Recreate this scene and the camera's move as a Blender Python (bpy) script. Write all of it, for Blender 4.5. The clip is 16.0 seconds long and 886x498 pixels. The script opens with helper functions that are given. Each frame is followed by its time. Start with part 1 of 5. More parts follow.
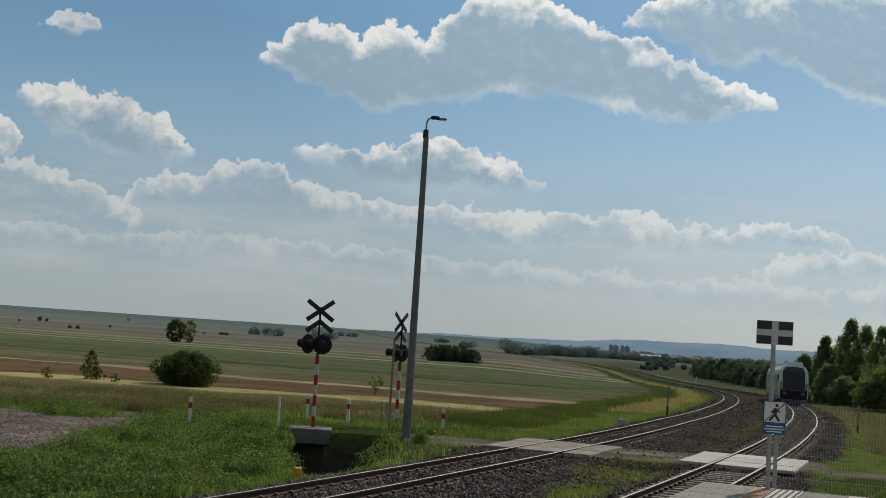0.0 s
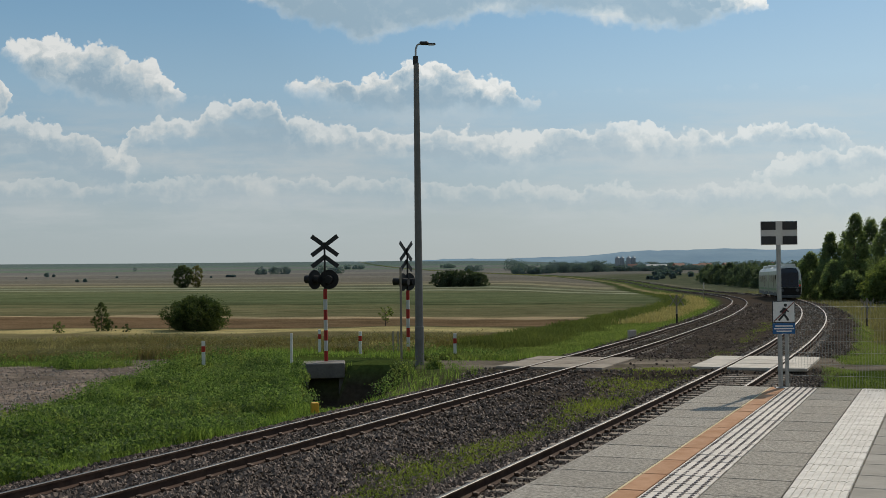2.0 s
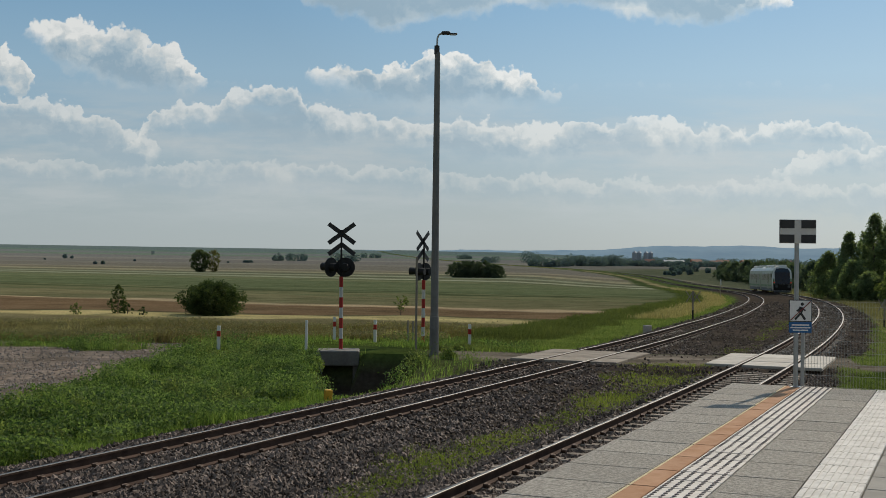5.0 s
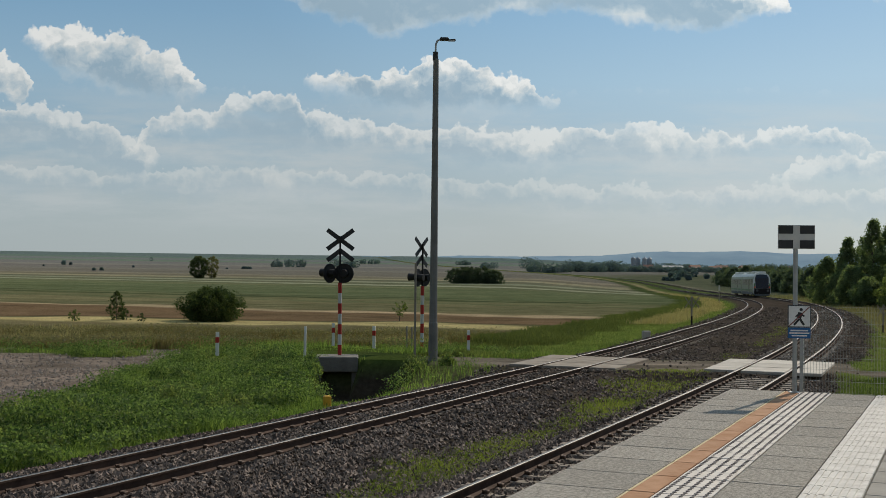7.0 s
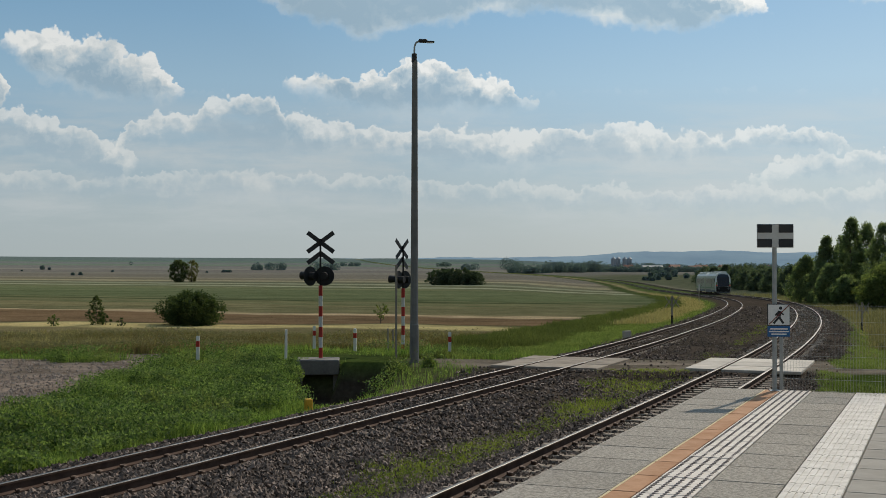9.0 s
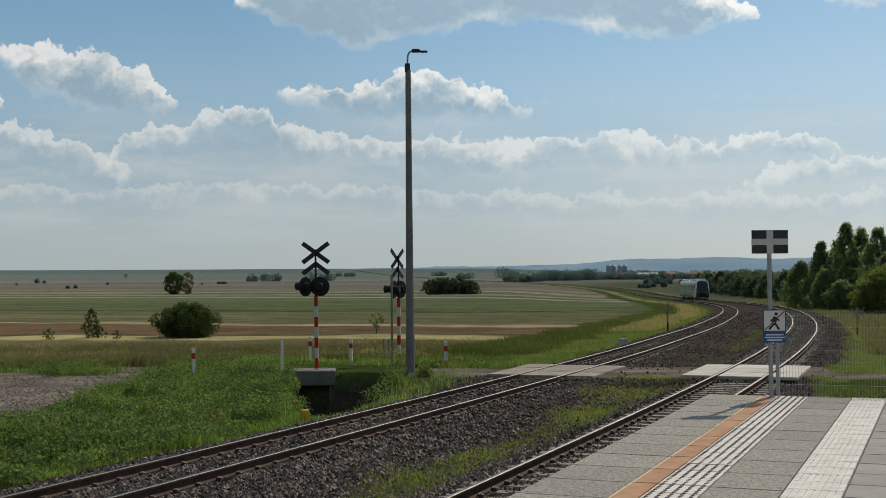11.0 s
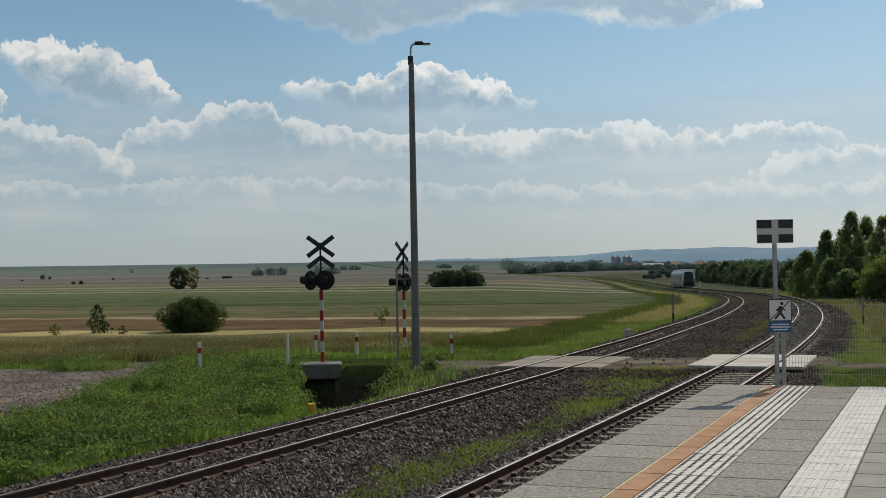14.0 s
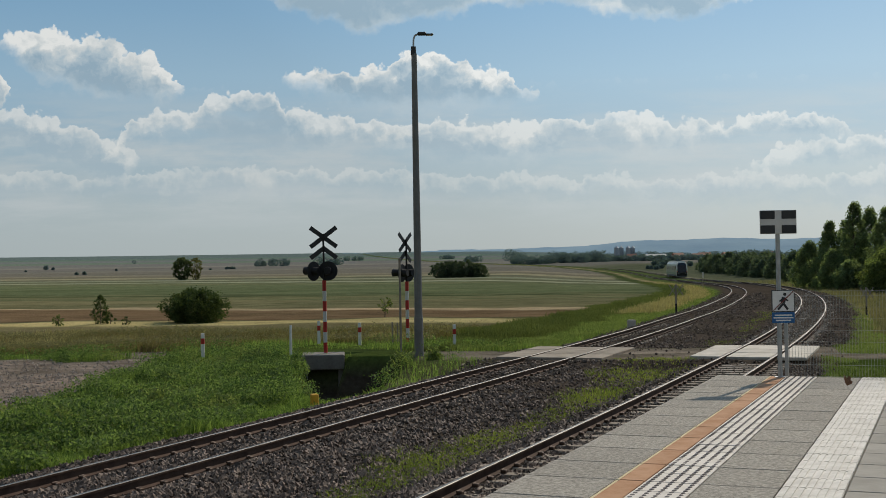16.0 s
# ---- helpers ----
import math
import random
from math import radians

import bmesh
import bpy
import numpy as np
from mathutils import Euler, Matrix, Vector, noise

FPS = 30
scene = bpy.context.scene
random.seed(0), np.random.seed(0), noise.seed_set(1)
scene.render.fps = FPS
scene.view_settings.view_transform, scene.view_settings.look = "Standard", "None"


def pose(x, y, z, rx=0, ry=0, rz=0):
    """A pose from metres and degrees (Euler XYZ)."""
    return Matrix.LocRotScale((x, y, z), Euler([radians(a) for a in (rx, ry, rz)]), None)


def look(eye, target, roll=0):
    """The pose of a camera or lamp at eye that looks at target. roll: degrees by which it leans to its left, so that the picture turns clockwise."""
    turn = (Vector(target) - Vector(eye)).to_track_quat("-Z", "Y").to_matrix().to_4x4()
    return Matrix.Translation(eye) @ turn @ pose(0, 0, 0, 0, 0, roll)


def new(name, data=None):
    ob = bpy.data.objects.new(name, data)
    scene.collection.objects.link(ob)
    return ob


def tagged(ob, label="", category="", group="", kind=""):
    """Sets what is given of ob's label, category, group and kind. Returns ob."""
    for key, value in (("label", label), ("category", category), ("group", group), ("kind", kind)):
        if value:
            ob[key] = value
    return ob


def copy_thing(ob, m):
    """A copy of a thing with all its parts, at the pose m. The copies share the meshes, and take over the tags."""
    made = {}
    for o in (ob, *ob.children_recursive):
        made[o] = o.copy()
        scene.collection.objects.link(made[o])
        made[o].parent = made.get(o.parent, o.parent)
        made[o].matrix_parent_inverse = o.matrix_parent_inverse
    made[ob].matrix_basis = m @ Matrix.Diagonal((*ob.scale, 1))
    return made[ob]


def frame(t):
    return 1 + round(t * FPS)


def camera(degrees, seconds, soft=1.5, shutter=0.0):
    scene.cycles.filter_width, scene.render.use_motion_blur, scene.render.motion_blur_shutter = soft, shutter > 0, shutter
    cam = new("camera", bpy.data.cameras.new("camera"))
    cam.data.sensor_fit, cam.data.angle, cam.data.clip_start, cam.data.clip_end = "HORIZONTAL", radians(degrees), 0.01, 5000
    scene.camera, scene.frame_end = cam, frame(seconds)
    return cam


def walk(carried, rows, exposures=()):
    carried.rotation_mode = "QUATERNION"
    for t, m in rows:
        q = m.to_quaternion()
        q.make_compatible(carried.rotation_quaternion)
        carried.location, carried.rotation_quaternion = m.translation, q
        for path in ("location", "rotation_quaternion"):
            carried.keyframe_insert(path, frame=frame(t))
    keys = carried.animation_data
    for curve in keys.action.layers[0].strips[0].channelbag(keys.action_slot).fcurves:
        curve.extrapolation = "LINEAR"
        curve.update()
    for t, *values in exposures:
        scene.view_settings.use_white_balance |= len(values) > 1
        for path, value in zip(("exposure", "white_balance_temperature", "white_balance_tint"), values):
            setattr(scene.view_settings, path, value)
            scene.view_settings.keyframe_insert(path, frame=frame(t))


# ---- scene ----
PATH = [
    (0, (0.002, -0.147, 3.079), (0.007, 1.846, 3.235), 3.7),
    (0.5, (0.004, -0.141, 3.079), (0.001, 1.853, 3.233), 3.2),
    (0.8, (0.005, -0.138, 3.079), (-0.003, 1.856, 3.227), 0.4),
    (1, (0.005, -0.138, 3.079), (-0.003, 1.858, 3.201), -0.4),
    (1.2, (0.005, -0.138, 3.079), (-0.002, 1.86, 3.166), -0.4),
    (1.5, (0.01, -0.12, 3.079), (0.008, 1.879, 3.134), -0.7),
    (2, (0.014, -0.106, 3.079), (0.019, 1.894, 3.114), -0.7),
    (2.5, (0.017, -0.097, 3.079), (0.02, 1.902, 3.099), -0.6),
    (3, (0.018, -0.091, 3.079), (0.022, 1.909, 3.096), -0.4),
    (3.5, (0.02, -0.087, 3.079), (0.018, 1.913, 3.094), -0.1),
    (4, (0.02, -0.086, 3.079), (0.009, 1.914, 3.093), 0.4),
    (6.5, (0.022, -0.079, 3.079), (-0.006, 1.921, 3.108), 0.7),
    (7, (0.022, -0.079, 3.079), (0.001, 1.921, 3.108), 0.6),
    (7.5, (0.023, -0.077, 3.079), (0.01, 1.922, 3.106), 0.6),
    (8, (0.023, -0.077, 3.079), (0.018, 1.923, 3.11), 0.5),
    (8.5, (0.023, -0.077, 3.079), (0.026, 1.923, 3.112), 0.3),
    (9, (0.024, -0.074, 3.079), (0.035, 1.926, 3.111), 0.1),
    (11.5, (0.024, -0.072, 3.079), (0.043, 1.927, 3.128), -0.6),
    (12, (0.025, -0.071, 3.079), (0.044, 1.929, 3.127), -0.7),
    (12.5, (0.025, -0.069, 3.079), (0.042, 1.93, 3.124), -0.8),
    (13, (0.025, -0.069, 3.079), (0.04, 1.931, 3.119), -0.9),
    (13.5, (0.026, -0.067, 3.079), (0.038, 1.933, 3.116), -0.9),
    (14, (0.026, -0.066, 3.079), (0.037, 1.933, 3.114), -1.0),
    (14.5, (0.026, -0.064, 3.079), (0.037, 1.935, 3.111), -1.1),
    (15, (0.026, -0.065, 3.079), (0.036, 1.935, 3.108), -1.1),
    (15.5, (0.026, -0.065, 3.079), (0.034, 1.935, 3.103), -1.1),
    (16, (0.026, -0.064, 3.079), (0.032, 1.936, 3.099), -1.0),
]
cam = camera(39.9, 16.0, soft=0.55)
walk(cam, [(t, look(eye, target, roll)) for t, eye, target, roll in PATH], [(0.0, -0.2), (0.6, -0.18), (1.5, -0.07), (6.5, -0.07), (9.0, -0.03), (16.0, -0.04)])

# ---- light ----
SUN_AZ, SUN_EL = 31.4, 38.0   # degrees clockwise from +Y, degrees above the horizon
SUN_WAY = Vector((math.sin(radians(SUN_AZ)) * math.cos(radians(SUN_EL)), math.cos(radians(SUN_AZ)) * math.cos(radians(SUN_EL)), math.sin(radians(SUN_EL))))
world = bpy.data.worlds.new("sky")
scene.world = world
world.use_nodes = True


class Nodes:
    """Small wrapper to write node trees in a few lines."""

    def __init__(self, tree):
        self.t = tree
        tree.nodes.clear()

    def add(self, kind, props=None, **inputs):
        n = self.t.nodes.new(kind)
        for k, v in (props or {}).items():
            setattr(n, k, v)
        for k, v in inputs.items():
            self.put(n, k.replace("_", " "), v)
        return n

    def put(self, n, key, v):
        sock = n.inputs[int(key)] if key.isdigit() else n.inputs[key]
        if isinstance(v, bpy.types.NodeSocket):
            self.t.links.new(v, sock)
        elif isinstance(v, bpy.types.Node):
            self.t.links.new(v.outputs[0], sock)
        else:
            sock.default_value = v

    def math(self, op, a, b=0.0, c=0.0, clamp=False):
        n = self.add("ShaderNodeMath", {"operation": op, "use_clamp": clamp})
        for i, v in enumerate((a, b, c)):
            self.put(n, str(i), v)
        return n.outputs[0]

    def vec(self, op, a, b=(0, 0, 0), c=(0, 0, 0), out=0):
        n = self.add("ShaderNodeVectorMath", {"operation": op})
        self.put(n, "0", a)
        self.put(n, "1", b)
        if op == "MULTIPLY_ADD":
            self.put(n, "2", c)
        return n.outputs["Value"] if op == "LENGTH" else n.outputs[0]

    def noise(self, vector, scale, detail=4.0, rough=0.55, out="Fac"):
        n = self.add("ShaderNodeTexNoise", None, Scale=scale, Detail=detail, Roughness=rough)
        if vector is not None:
            self.put(n, "Vector", vector)
        return n.outputs[out]

    def ramp(self, fac, stops):
        n = self.add("ShaderNodeValToRGB")
        el = n.color_ramp.elements
        while len(el) < len(stops):
            el.new(0.5)
        for e, (p, c) in zip(el, stops):
            e.position = p
            e.color = (*c, 1) if not isinstance(c, (int, float)) else (c, c, c, 1)
        self.put(n, "Fac", fac)
        return n.outputs[0]

    def mix(self, fac, a, b, mode="MIX"):
        n = self.add("ShaderNodeMix", {"data_type": "RGBA", "blend_type": mode})
        self.put(n, "0", fac)
        self.put(n, "6", (*a, 1) if isinstance(a, tuple) else a)
        self.put(n, "7", (*b, 1) if isinstance(b, tuple) else b)
        return n.outputs[2]

    def smooth(self, v, lo, hi, a=0.0, b=1.0):
        n = self.add("ShaderNodeMapRange", {"interpolation_type": "SMOOTHSTEP"})
        for i, x in enumerate((v, lo, hi, a, b)):
            self.put(n, str(i), x)
        return n.outputs[0]


# Cumulus by outline, far to near: (bearing, height) as tangents (x/y, z/y) of the tops and of the bases, edge softness, strength
LOW_TOP = [(-.50, .070), (-.361, .081), (-.314, .081), (-.268, .072), (-.230, .077), (-.193, .081), (-.143, .082), (-.097, .079), (-.081, .075), (-.069, .079), (-.025, .076),
           (.033, .070), (.064, .073), (.108, .067), (.151, .070), (.189, .065), (.22, .068), (.266, .070), (.30, .064), (.36, .070), (.45, .066)]
RIGHT_TOP = [(.255, .075), (.275, .088), (.301, .0947), (.332, .0984), (.365, .0993), (.45, .096)]
MID_TOP = [(-.275, .088), (-.258, .111), (-.252, .118), (-.230, .128), (-.199, .131), (-.180, .142), (-.161, .147), (-.137, .140), (-.124, .129), (-.096, .123), (-.068, .122), (-.050, .117),
           (-.025, .115), (.002, .118), (.034, .114), (.065, .114), (.096, .118), (.127, .117), (.152, .120), (.168, .1215), (.183, .115), (.214, .113), (.239, .111), (.252, .118), (.273, .118),
           (.295, .1206), (.314, .120), (.332, .112), (.345, .098)]
MID_BASE = [(-.275, .088), (-.24, .088), (-.16, .090), (-.06, .092), (.0, .078), (.10, .080), (.20, .086), (.30, .094), (.345, .098)]
LEFT_TOP = [(-.45, .150), (-.40, .142), (-.361, .133), (-.342, .1365), (-.320, .125), (-.298, .118), (-.283, .112), (-.261, .103), (-.245, .088)]
EDGE_TOP = [(-.45, .178), (-.40, .176), (-.375, .170), (-.360, .160), (-.352, .146)]
HEAP_TOP = [(-.362, .186), (-.355, .193), (-.340, .1955), (-.322, .200), (-.298, .193), (-.279, .190), (-.254, .180), (-.230, .173), (-.218, .163), (-.207, .146)]
HEAP_BASE = [(-.362, .186), (-.345, .172), (-.323, .156), (-.298, .146), (-.275, .140), (-.246, .136), (-.218, .137), (-.207, .146)]
HUMP_TOP = [(-.129, .152), (-.125, .156), (-.102, .157), (-.080, .159), (-.062, .158), (-.049, .164), (-.031, .168), (-.018, .171), (.003, .169), (.016, .163), (.034, .160), (.062, .157), (.068, .148), (.083, .135)]
HUMP_BASE = [(-.129, .152), (-.112, .143), (-.080, .134), (-.050, .126), (.002, .123), (.034, .126), (.065, .130), (.083, .135)]
HIGH_TOP = [(-.164, .226), (-.146, .242), (-.129, .260), (-.106, .263), (-.077, .252), (-.054, .266), (-.020, .254), (-.003, .279), (.015, .293), (.067, .298), (.120, .277), (.149, .267), (.178, .256), (.216, .240), (.245, .231), (.276, .211)]
HIGH_BASE = [(-.164, .226), (-.126, .211), (-.092, .199), (-.063, .189), (-.021, .198), (.049, .207), (.095, .213), (.119, .204), (.167, .197), (.205, .192), (.237, .204), (.276, .211)]
CORNER_TOP = [(.140, .275), (.165, .30), (.20, .315), (.28, .32), (.36, .33), (.46, .31), (.50, .25)]
CORNER_BASE = [(.140, .275), (.187, .262), (.235, .243), (.258, .255), (.292, .247), (.330, .222), (.363, .222), (.44, .230), (.50, .25)]
WISP_TOP = [(-.347, .243), (-.331, .252), (-.318, .2595), (-.303, .255), (-.288, .242)]
WISP_BASE = [(-.347, .243), (-.316, .239), (-.288, .242)]


def sunk(top, by):
    """A base that follows a cloud's top at a distance, closed at both ends."""
    return [(u, v - by * (0.05 if i in (0, len(top) - 1) else 1)) for i, (u, v) in enumerate(top)]


# tops, bases, softness of the base, strength, depth of the lit rim
CLOUDS = [
    (LOW_TOP, sunk(LOW_TOP, .030), .014, .42, .010), (RIGHT_TOP, sunk(RIGHT_TOP, .026), .012, .62, .012), (LEFT_TOP, sunk(LEFT_TOP, .040), .016, .72, .018),
    (MID_TOP, MID_BASE, .016, .74, .014), (EDGE_TOP, sunk(EDGE_TOP, .030), .006, .95, .020), (HUMP_TOP, HUMP_BASE, .018, .95, .012), (HEAP_TOP, HEAP_BASE, .014, .95, .020),
    (WISP_TOP, WISP_BASE, .005, .75, .014), (CORNER_TOP, CORNER_BASE, .008, 1.0, .016), (HIGH_TOP, HIGH_BASE, .008, 1.0, .015),
]


def build_sky(tree):
    k = Nodes(tree)
    sky = k.add("ShaderNodeTexSky", {"sky_type": "NISHITA", "sun_disc": False, "sun_elevation": radians(SUN_EL),
                                     "sun_rotation": radians(SUN_AZ), "air_density": 1.0, "dust_density": 1.6, "ozone_density": 1.3})
    way = k.add("ShaderNodeTexCoord").outputs["Generated"]
    s = k.add("ShaderNodeSeparateXYZ")
    k.put(s, "0", way)
    x, y, z = s.outputs
    ahead = k.math("MAXIMUM", y, 0.02)
    flat = k.add("ShaderNodeCombineXYZ")
    k.put(flat, "0", k.math("DIVIDE", x, ahead))
    k.put(flat, "1", k.math("DIVIDE", z, ahead))
    p = flat.outputs[0]
    front = k.smooth(y, 0.45, 0.7)
    haze = k.ramp(k.math("MULTIPLY", z, 4.0, clamp=True), [(0.0, (.43, .50, .52)), (0.2, (.385, .475, .52)), (0.4, (.31, .44, .535)), (0.6, (.275, .44, .575)), (0.8, (.20, .375, .545)), (1.0, (.15, .315, .495))])
    c = k.mix(0.86, k.vec("MULTIPLY", sky.outputs[0], (.08, .08, .08)), haze)
    # thin streaks in the lower sky
    long = k.vec("MULTIPLY_ADD", p, (6.0, 34.0, 1), (2.3, 1.1, 0))
    thin = k.smooth(k.noise(long, 1.0, 7.0, 0.62), 0.38, 0.66, 0.0, 0.75)
    c = k.mix(k.math("MULTIPLY", thin, k.math("MULTIPLY", k.smooth(z, 0.15, 0.09), k.smooth(z, 0.015, 0.05))), c, (.50, .55, .565))
    # ragged, billowing edges
    big, fine = k.noise(p, 26.0, 4.0, 0.6, "Color"), k.noise(p, 110.0, 6.0, 0.62, "Color")
    warp = k.vec("MULTIPLY_ADD", k.vec("SUBTRACT", big, (.5, .5, .5)), (.030, .014, 0), p)
    warp = k.vec("MULTIPLY_ADD", k.vec("SUBTRACT", fine, (.5, .5, .5)), (.013, .009, 0), warp)
    ws = k.add("ShaderNodeSeparateXYZ")
    k.put(ws, "0", warp)
    wx, wy, _ = ws.outputs
    lump = None
    for size, gain in ((48.0, .011), (120.0, .006), (260.0, .003)):
        cell = k.add("ShaderNodeTexVoronoi", {"voronoi_dimensions": "2D", "feature": "SMOOTH_F1"}, Scale=size, Smoothness=0.2)
        k.put(cell, "Vector", k.vec("MULTIPLY_ADD", k.vec("SUBTRACT", fine, (.5, .5, .5)), (.008, .008, 0), p))
        one = k.math("MULTIPLY", k.math("SUBTRACT", 0.40, cell.outputs["Distance"]), gain)
        lump = one if lump is None else k.math("ADD", lump, one)
    # light and dark sides of the billows, lit from the upper right
    step = k.vec("ADD", warp, (.0035, .0065, 0))
    relief = k.math("SUBTRACT", k.noise(warp, 46.0, 6.0, 0.62), k.noise(step, 46.0, 6.0, 0.62))
    patch = k.math("SUBTRACT", k.noise(warp, 30.0, 6.0, 0.62), 0.5)
    grain = k.math("MULTIPLY_ADD", relief, -2.0, k.math("MULTIPLY", patch, 1.15))
    uneven = k.math("SUBTRACT", k.noise(warp, 17.0, 3.0, 0.55), 0.5)
    broken = k.noise(k.vec("MULTIPLY_ADD", warp, (9.0, 26.0, 1), (5.1, 2.7, 0)), 1.0, 5.0, 0.6)
    place = k.math("ADD", wx, 0.5)
    pale = k.smooth(z, 0.17, 0.05, 0.0, 0.75)
    for top, base, soft, strength, rim in CLOUDS:
        t = k.math("MULTIPLY", k.ramp(place, [(u + .5, v * 2) for u, v in top]), 0.5)
        b = k.math("MULTIPLY", k.ramp(place, [(u + .5, v * 2) for u, v in base]), 0.5)
        down = k.math("ADD", k.math("SUBTRACT", t, wy), lump)
        up = k.math("MULTIPLY_ADD", lump, 0.6, k.math("SUBTRACT", wy, b))
        inside = k.math("MULTIPLY", k.smooth(down, -.0004, .0026), k.smooth(up, -soft * .4, soft))
        inside = k.math("MULTIPLY", inside, k.smooth(k.math("SUBTRACT", t, b), .0008, .006))
        if strength < 0.9:
            inside = k.math("MULTIPLY", inside, k.smooth(k.math("ADD", broken, k.smooth(down, .022, .0, 0.0, .22)), .36, .62, .15, 1.0))
        drop = k.math("MULTIPLY_ADD", uneven, rim * 3.4, down)
        depth = k.smooth(drop, rim * .0, rim * 1.7)
        under = k.smooth(k.math("MULTIPLY_ADD", uneven, .04, up), -.004, .012, 0.4, 1.0)
        rough = k.math("MULTIPLY", k.smooth(down, 0.0, rim * .6), k.smooth(down, rim * 1.0, rim * 2.6, 1.0, 0.3))
        core = k.math("MULTIPLY_ADD", k.math("MULTIPLY", grain, 0.85), rough, k.math("MULTIPLY", depth, under), clamp=True)
        shade = k.ramp(core, [(0.0, (.78, .79, .77)), (0.28, (.60, .64, .645)), (0.6, (.43, .52, .575)), (1.0, (.285, .40, .49))])
        shade = k.mix(pale, shade, k.ramp(core, [(0.0, (.62, .65, .635)), (1.0, (.40, .49, .54))]))
        c = k.mix(k.math("MULTIPLY", k.math("MULTIPLY", inside, strength), front), c, shade)
    # away from the view unseen broken cumulus is added, greyer, to neutralise the blue ambient light
    over = k.vec("MULTIPLY_ADD", way, (1, 1, 2.5), (3, 1, 0))
    rest = k.math("MULTIPLY_ADD", k.noise(over, 3.2, 7.0, 0.55), 5.0, -2.3)
    cover = k.math("MULTIPLY", k.smooth(rest, 0.0, .3), k.math("SUBTRACT", 1.0, front))
    cover = k.math("MULTIPLY", cover, k.smooth(z, 0.02, 0.10, 0.25, 1.0))
    c = k.mix(cover, c, k.ramp(k.smooth(rest, -0.2, 0.8), [(0.0, (.58, .575, .56)), (0.4, (.42, .43, .43)), (1.0, (.22, .25, .28))]))
    glow = k.add("ShaderNodeVectorMath", {"operation": "DOT_PRODUCT"})
    k.put(glow, "0", way)
    k.put(glow, "1", tuple(SUN_WAY))
    c = k.mix(1.0, c, k.ramp(k.smooth(glow.outputs["Value"], -0.2, 1.0), [(0.0, .62), (0.5, .94), (0.85, 1.0), (1.0, 1.3)]), "MULTIPLY")
    bg = k.add("ShaderNodeBackground", None, Color=c, Strength=1.0)
    out = k.add("ShaderNodeOutputWorld")
    tree.links.new(bg.outputs[0], out.inputs[0])


build_sky(world.node_tree)
sun = new("sun", bpy.data.lights.new("sun", "SUN"))
sun.data.energy, sun.data.angle, sun.data.color = 3.4, radians(0.6), (1.0, 0.88, 0.72)
sun.matrix_world = look(SUN_WAY * 300, (0, 0, 0))


# ---- materials ----
def material(name, a, b, scale=4.0, rough=0.8, metal=0.0, bump=0.0, bump_scale=40.0, fine=0.25, spec=0.3, island=0.0, each=0.0, emit=0.0, placed=False):
    """Two colours mixed by noise at two scales, with a fine relief."""
    m = bpy.data.materials.new(name)
    m.use_nodes = True
    k = Nodes(m.node_tree)
    pos = k.add("ShaderNodeNewGeometry").outputs["Position"] if placed else k.add("ShaderNodeTexCoord").outputs["Object"]
    n1, n2 = k.noise(pos, scale, 5.0, 0.6), k.noise(pos, scale * 9.0, 3.0, 0.6)
    f = k.math("ADD", k.math("MULTIPLY", n1, 1 - fine), k.math("MULTIPLY", n2, fine))
    c = k.mix(k.smooth(f, 0.3, 0.7), a, b)
    if island or each:
        r = k.add("ShaderNodeNewGeometry").outputs["Random Per Island"] if island else k.add("ShaderNodeObjectInfo").outputs["Random"]
        amount = island or each
        c = k.mix(1.0, c, k.ramp(r, [(0.0, 1 - amount), (1.0, 1 + amount)]), "MULTIPLY")
    p = k.add("ShaderNodeBsdfPrincipled", None, Metallic=metal)
    k.put(p, "Base Color", c)
    k.put(p, "Roughness", k.math("MULTIPLY_ADD", n2, 0.2, rough - 0.1, clamp=True))
    k.put(p, "Specular IOR Level", spec)
    if bump:
        bn = k.add("ShaderNodeBump", None, Strength=bump, Distance=0.01)
        k.put(bn, "Height", k.noise(pos, bump_scale, 4.0, 0.6))
        k.put(p, "Normal", bn)
    if emit:
        k.put(p, "Emission Color", c)
        k.put(p, "Emission Strength", emit)
    out = k.add("ShaderNodeOutputMaterial")
    m.node_tree.links.new(p.outputs[0], out.inputs[0])
    return m


def leafy(name, a, b, through_light=0.35, scale=0.6, rough=0.75):
    """Leaf or blade: two greens, per-island tone, light shining through."""
    m = bpy.data.materials.new(name)
    m.use_nodes = True
    k = Nodes(m.node_tree)
    geo = k.add("ShaderNodeNewGeometry")
    n = k.noise(geo.outputs["Position"], scale, 3.0, 0.6)
    f = k.math("ADD", k.math("MULTIPLY", n, 0.7), k.math("MULTIPLY", geo.outputs["Random Per Island"], 0.45))
    c = k.mix(k.smooth(f, 0.3, 0.85), a, b)
    d = k.add("ShaderNodeBsdfPrincipled", None, Roughness=rough)
    k.put(d, "Base Color", c)
    k.put(d, "Specular IOR Level", 0.08)
    t = k.add("ShaderNodeBsdfTranslucent")
    k.put(t, "Color", k.mix(1.0, c, (1.15, 1.25, 0.6), "MULTIPLY"))
    mx = k.add("ShaderNodeMixShader")
    k.put(mx, "0", through_light)
    m.node_tree.links.new(d.outputs[0], mx.inputs[1])
    m.node_tree.links.new(t.outputs[0], mx.inputs[2])
    out = k.add("ShaderNodeOutputMaterial")
    m.node_tree.links.new(mx.outputs[0], out.inputs[0])
    return m


